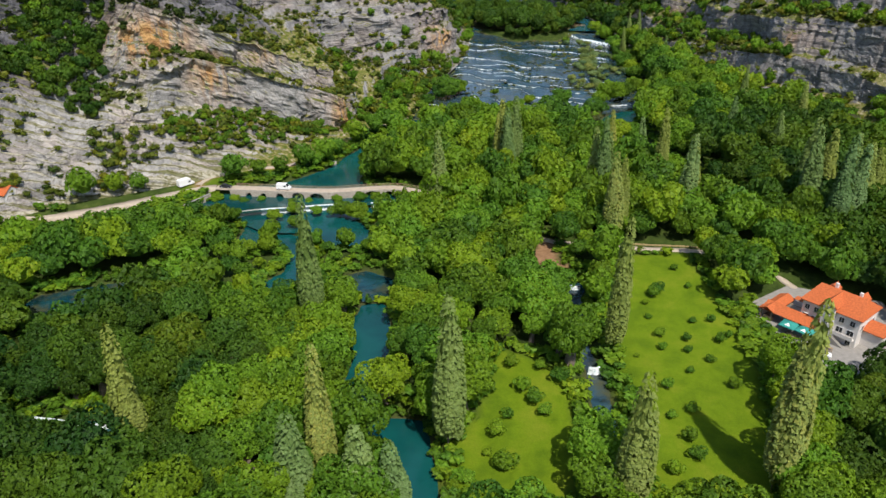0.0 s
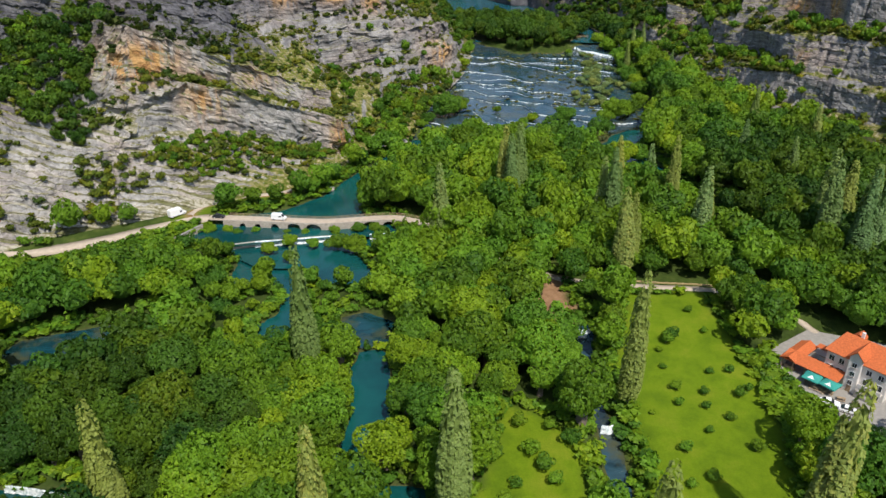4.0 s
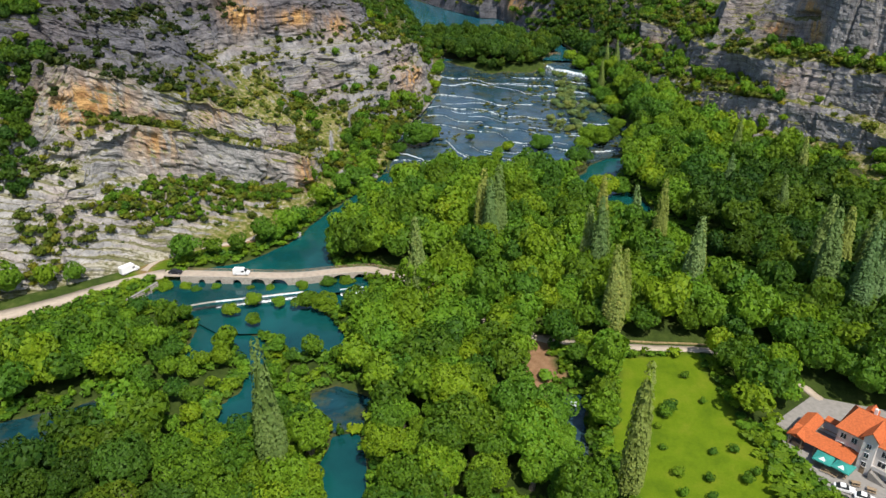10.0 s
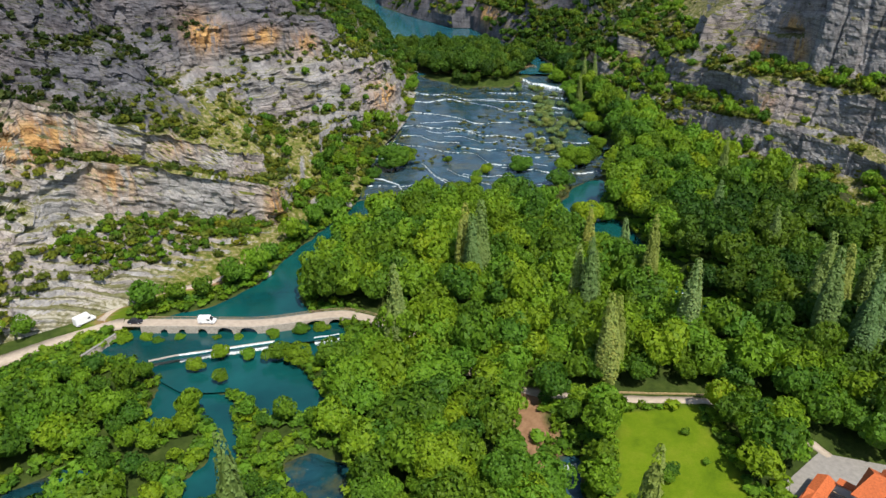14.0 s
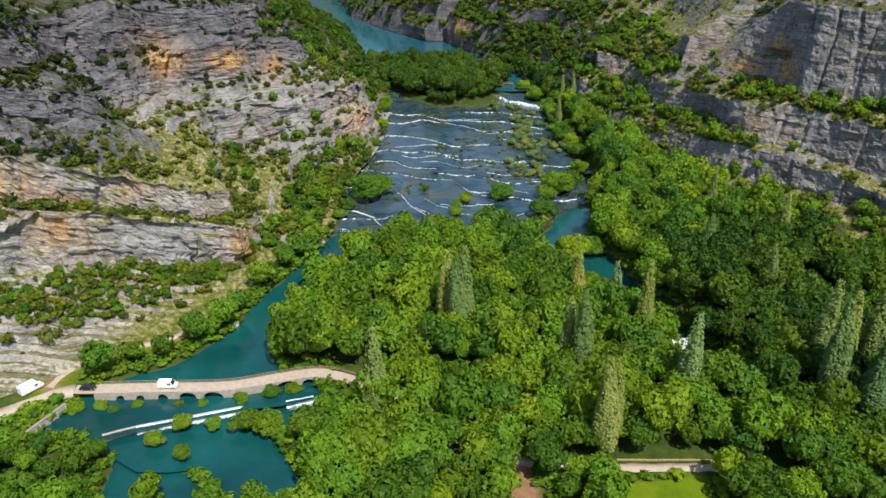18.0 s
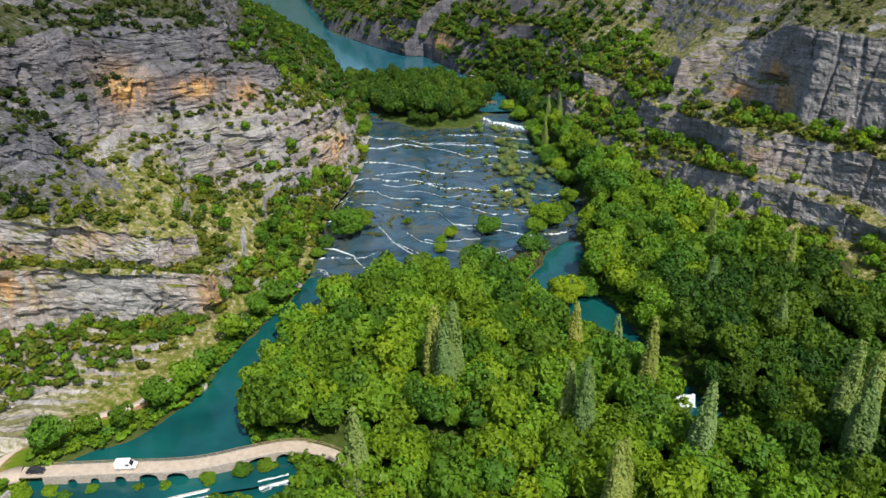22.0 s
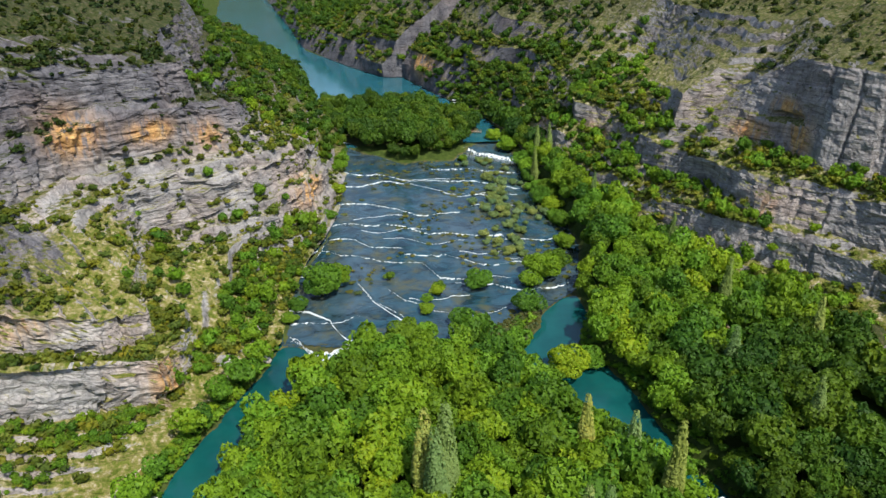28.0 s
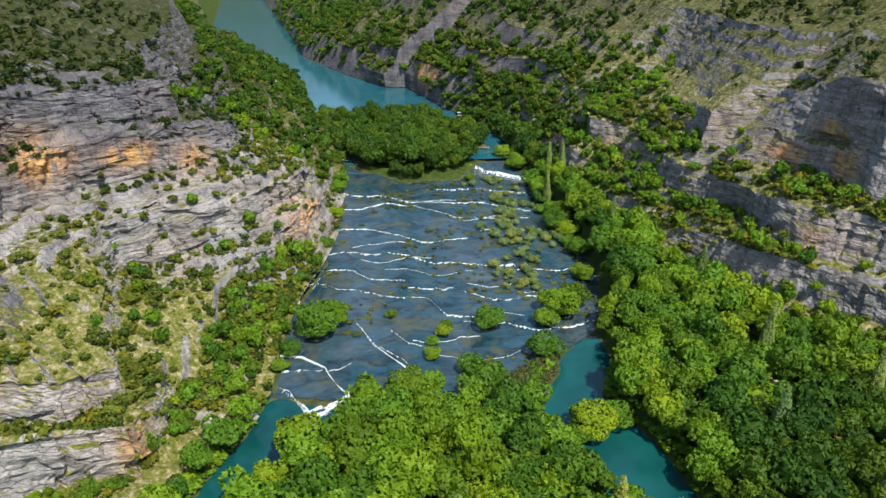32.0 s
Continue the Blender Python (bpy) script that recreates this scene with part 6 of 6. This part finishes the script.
fa, fb = Vector((86, 561, 12.9)), Vector((107, 552, 12.9))
fm = Matrix.Translation((fa + fb) / 2) @ Matrix.Rotation(math.atan2(fb.y - fa.y, fb.x - fa.x), 4, "Z")
for k in range(40):
    part("plank", box(-11.5 + k * 0.575, -11.0 + k * 0.575, -0.7, 0.7, 0, 0.07), WOOD, footbridge)
for x in np.linspace(-11, 11, 9):
    for y in (-0.68, 0.68):
        part("post", box(x - 0.06, x + 0.06, y - 0.06, y + 0.06, -1.6, 1.0), WOOD, footbridge)
for y in (-0.68, 0.68):
    part("rail", box(-11.3, 11.3, y - 0.05, y + 0.05, 0.92, 1.02), WOOD, footbridge)
footbridge.matrix_basis = fm


def boulder(label, x, y, z, r, seed, material, parent=None):
    rr = np.random.default_rng(seed)
    bm = bmesh.new()
    bmesh.ops.create_icosphere(bm, subdivisions=2, radius=r)
    for v in bm.verts:
        k = 1 + 0.35 * noise.noise(v.co * (1.1 / r) + Vector((seed, 0, 0))) + 0.1 * noise.noise(v.co * (3.5 / r))
        v.co = Vector((v.co.x * 1.3 * k, v.co.y * k, v.co.z * 0.75 * k))
    ob = part("boulder", bm, material, parent, "")
    ob.matrix_basis = pose(x, y, z, 0, 0, seed * 40)
    return tagged(ob, label, "boulder")


PALE = plain("pale_rock", (0.36, 0.335, 0.30), 0.9, 0.35, 1.2)
boulder("pale boulder on the river bank", -45.5, 277.5, -0.6, 1.6, 1, PALE)
boulder("pale boulder at the foot of the slope", -57, 304, 6.5, 1.3, 2, PALE)
boulder("pale boulder on the bank of the falls", -19, 336, 1.0, 1.6, 3, PALE)
boulder("low grey limestone crag above the path", 172, 297, 9, 8.0, 5, ROCK)
boulder("pale boulder among trees", 145, 331, 8.5, 2.0, 4, PALE)

OCHRE = plain("ochre_stone", (0.36, 0.27, 0.13), 0.9, 0.3, 1.2)
# wall beside the mill lane, each length a piece of it
lane = tagged(new("lane_wall"), "low yellowish stone wall beside the lane", "wall")
lc, ld = along([(57, 202.4), (68, 200.8), (81, 198.8), (88, 196.2)], 1.0)
for (x, y), (dx, dy) in zip(lc[:-1], ld[:-1]):
    o = part("block", box(-0.48, 0.48, -0.16, 0.16, -0.6, 0.35, 0.04), OCHRE, lane)
    o.matrix_basis = pose(x, y, ground_z(x, y) + 0.1, 0, 0, math.degrees(math.atan2(dy, dx)))

# ---- trees that stand out ----
pop_kinds = [template("poplar_tree", POPS[i], 1.0, 1.0, POPLAR, "tall slender poplar with light green upright branches", 0.05, "poplars of the valley", "tree") for i in range(4)]
POPLARS = [(-61.6, 111, 25, 2.6), (-32, 152, 31, 2.5), (-22.7, 103, 25, 2.3), (1.3, 112.5, 29, 2.8), (-26.6, 97, 17, 3.0), (-14.6, 93.5, 17, 2.8), (-8.5, 93, 16, 2.6), (41.3, 144.7, 29, 2.2),
           (33.8, 96, 25, 2.8), (61.9, 100, 33, 2.9), (27.3, 262, 24, 2.9), (22.2, 263, 23, 2.8), (24.8, 258, 22, 2.6), (-1.5, 222.5, 24, 2.5)]
POPLARS += [(53, 234.7, 22, 2.2), (55, 229.4, 26, 2.3), (57.5, 233, 21, 2.1), (53.5, 204, 24, 2.6), (56, 208, 21, 2.3), (66, 268, 19, 2.0), (79.7, 248, 24, 2.3), (75.6, 260.9, 18, 1.9), (80, 219, 24, 2.7), (83, 222, 19, 2.2)]
POPLARS += [(121.3, 222.9, 25, 2.7), (127, 222, 22, 2.6), (135, 222, 21, 2.7), (116.3, 211.5, 26, 2.8), (122.2, 204, 26, 2.8), (128, 206, 23, 2.7), (133, 210, 22, 2.6), (140, 216, 19, 2.5), (121.5, 293, 15, 1.9), (138.4, 325, 19, 1.8)]
POPLARS += [(152, 296, 18, 1.9), (128, 262, 17, 1.8), (119, 480, 17, 1.7), (133, 499, 18, 1.7), (128, 506, 16, 1.6), (142, 372, 15, 1.6), (131, 428, 14, 1.5)]
for i, (x, y, h, rad) in enumerate(POPLARS):
    z = ground_z(x, y)
    if z < -5.5:
        z = -5.5
    t = copy_thing(pop_kinds[i % 4], Matrix())
    t.matrix_basis = pose(x, y, z, r7.uniform(-2, 2), r7.uniform(-2, 2), r7.uniform(0, 360)) @ Matrix.Diagonal((rad * 1.2, rad * 1.2, h / 7.2, 1))
for k in pop_kinds:
    for o in (*k.children_recursive, k):
        bpy.data.objects.remove(o)

orch = template("fruit_tree", SHRUB[0], 1.0, 1.0, LEAF, "small round fruit tree on the mown meadow", 0.08, "fruit trees of the meadow")
ORCHARD = [(60, 173, 2.2), (58, 171, 2.0), (68, 185, 1.3), (69, 175, 1.1), (65, 158, 1.2), (70, 158, 1.4), (54, 160, 1.1), (55, 152, 1.6), (61, 150, 1.3), (69, 149, 1.6), (49, 167, 1.0), (55, 167, 1.1), (54, 146, 1.3), (60, 145, 1.2), (64, 141, 1.4),
           (72, 151, 1.3), (47, 143, 0.8), (51, 131, 1.6), (58, 137, 1.1), (66, 131, 1.7), (54, 123, 1.7), (49, 121, 1.3), (51, 109, 2.0), (45, 105, 1.9), (51, 114, 1.9)]
GLADE_TREES = [(16, 139, 2.0), (18, 130, 2.2), (20, 126, 2.3), (11, 116, 2.2), (12, 106, 2.8), (23, 138, 1.8), (5, 103, 1.6), (2, 102, 1.5), (27, 133, 2.4), (14, 121, 1.6), (22, 122, 1.8), (9, 110, 1.2)]
for x, y, rad in ORCHARD + GLADE_TREES:
    t = copy_thing(orch, Matrix())
    t.matrix_basis = pose(x, y, ground_z(x, y) - 0.25 * rad, 0, 0, r7.uniform(0, 360)) @ Matrix.Diagonal((rad, rad, rad * r7.uniform(0.75, 0.95), 1))
for o in (*orch.children_recursive, orch):
    bpy.data.objects.remove(o)

# shrubs and willows that grow in the falls and on the islets of the ponds
wet = [template("water_shrub", BROAD[k], 1.0, 1.0, LEAF, "round green bush growing in the shallow falls", 0.05, "bushes in the falls", "bush") for k in (1, 4)]
BUSHES = [(3, 378, 9.0), (-1, 376, 5.5), (8, 383, 5.5), (-9, 397, 3.5), (29, 339, 7.5), (23, 333, 5.5), (35, 341, 5.0), (63, 375, 6.2), (90, 377, 8.0), (83, 371, 5.0), (97, 382, 7.0), (77, 353, 6.6), (28, 384, 2.4), (45, 370, 3.0), (39, 357, 3.4),
          (50, 348, 5.0), (56, 343, 5.0), (40, 364, 2.4), (46, 373, 3.2), (-8, 367, 4.2), (-11, 358, 3.2), (86, 511, 2.6), (117, 470, 6.0), (113, 452, 6.0), (119, 494, 7.0), (72, 470, 1.6), (114, 432, 5.0), (78, 313, 7.5), (71, 309, 4.5), (86, 315, 5.5), (112, 538, 6.0), (117, 527, 6.5), (121, 540, 7.0), (119, 505, 6.0), (117, 484, 6.0), (120, 460, 6.5), (117, 443, 5.5), (115, 424, 5.5), (109, 403, 5.5), (16, 500, 4.5), (13, 470, 4.5), (7, 440, 4.0)]
ISLETS = [(-44, 229, 2.6), (-52, 229.5, 2.8), (-36, 228, 4.2), (-30, 226, 4.6), (-58, 224, 2.8), (-50, 218, 2.4), (-72, 238.5, 1.7), (-66, 239.9, 1.6), (-55, 239.2, 1.6), (-48.5, 238.4, 1.5), (-38, 238.8, 2.4), (-30, 240, 2.6), (-24, 241, 2.6), (-82, 240, 2.6), (-76, 240.5, 2.2)]
for n_, (x, y, rad) in enumerate(BUSHES + ISLETS):
    t = copy_thing(wet[n_ % 2], Matrix())
    base = float(falls_level(np.array([x]), np.array([y]))[0]) if y > 325 else (-1.2 if y > 250 else -2.2)
    t.matrix_basis = pose(x, y, base - 0.38 * rad, 0, 0, r7.uniform(0, 360)) @ Matrix.Diagonal((rad, rad, rad * r7.uniform(0.75, 0.95), 1))
for k in wet:
    for o in (*k.children_recursive, k):
        bpy.data.objects.remove(o)
wil = template("willow_bush", SHRUB[2], 1.0, 1.0, WILLOW, "pale green willow bush standing in shallow water", 0.06, "willows in the falls", "bush")
rw = random.Random(9)
for cx, cy in ((100, 512), (100, 490), (92, 453), (82, 449), (87, 428), (86, 406), (85, 396), (79, 402), (77, 413), (94, 433), (85, 508), (108, 437), (97, 470), (90, 440), (90, 418), (104, 500), (96, 482), (92, 462), (104, 445), (110, 478)):
    for _ in range(7):
        x, y, rad = cx + rw.uniform(-4.5, 4.5), cy + rw.uniform(-7, 7), rw.uniform(1.1, 2.9)
        base = float(falls_level(np.array([x]), np.array([y]))[0])
        t = copy_thing(wil, Matrix())
        t.matrix_basis = pose(x, y, base - 0.4 * rad, 0, 0, rw.uniform(0, 360)) @ Matrix.Diagonal((rad, rad, rad * 0.9, 1))
for o in (*wil.children_recursive, wil):
    bpy.data.objects.remove(o)

# low growth: weeds on the shoals, reeds, banks and the edges of the woods
rs = np.random.default_rng(77)
weeds = []
for x, y in scatter(1500, 4, 118, 345, 520, 2.6, 31, lambda x, y: (depth_in(FALLS, x, y) > 2) & (fbm(x * 0.06, y * 0.06, 0, 3, 99) > 0.28)):
    weeds.append((x, y, float(falls_level(np.array([x]), np.array([y]))[0]) - 0.15, rs.uniform(0.7, 2.0), rs.uniform(0.2, 0.5)))
stand(BUSH, weeds, "water_weeds", WEED, "olive weeds and tufts growing on the shoals", "plants", 12)
blades = []
for x, y in scatter(9000, 50, 84, 322, 356, 0.55, 33, lambda x, y: depth_in(REEDS, x, y) > 0.2):
    blades.append((x, y, 0.0, rs.uniform(0.5, 0.9), rs.uniform(0.8, 1.3)))
TUFT = [crown_broad(700 + i, 16, 0.8, 3, hull=(3, 4)) for i in range(3)]
REED = leaf_material("reed_blades", (0.085, 0.108, 0.03), (0.12, 0.145, 0.045), "tint")
stand(TUFT, blades, "reed_bed", REED, "pale green reed bed at the edge of the pool", "reeds", 13)


def edge_ok(x, y):
    g = np.zeros(np.shape(x), bool)
    for poly, _ in WATERS[:2] + WATERS[3:]:
        d = depth_in(poly, x, y)
        g |= (d < -0.6) & (d > -5.0)
    for poly in LOW_BANKS:
        g |= depth_in(poly, x, y) > 0.3
    g |= (depth_in(FRONT, x, y) > 0.5) & (depth_in(MEADOW, x, y) < -1)
    for poly in (MEADOW, GLADE, CLEARING):
        d = depth_in(poly, x, y)
        g |= (d < -0.2) & (d > -2.8)
    for poly, _ in WATERS:
        g &= depth_in(poly, x, y) < -0.4
    for line in (ROAD_WEST, BRIDGE, ROAD_MILL, PATH_UP):
        g &= away(line, x, y) > 3.2
    return g & (depth_in(PLOT, x, y) < -0.5)


under = [(x, y, ground_z(x, y) - 0.3, rs.uniform(1.0, 2.6) * (1.4 if 74 < x < 96 and 126 < y < 168 else 1), rs.uniform(0.8, 1.8)) for x, y in scatter(70000, -178, 120, 85, 345, 1.6, 35, edge_ok)]
stand(BUSH, under, "undergrowth", LEAF_FAR, "low green undergrowth along the banks and lawns", "bushes", 14)
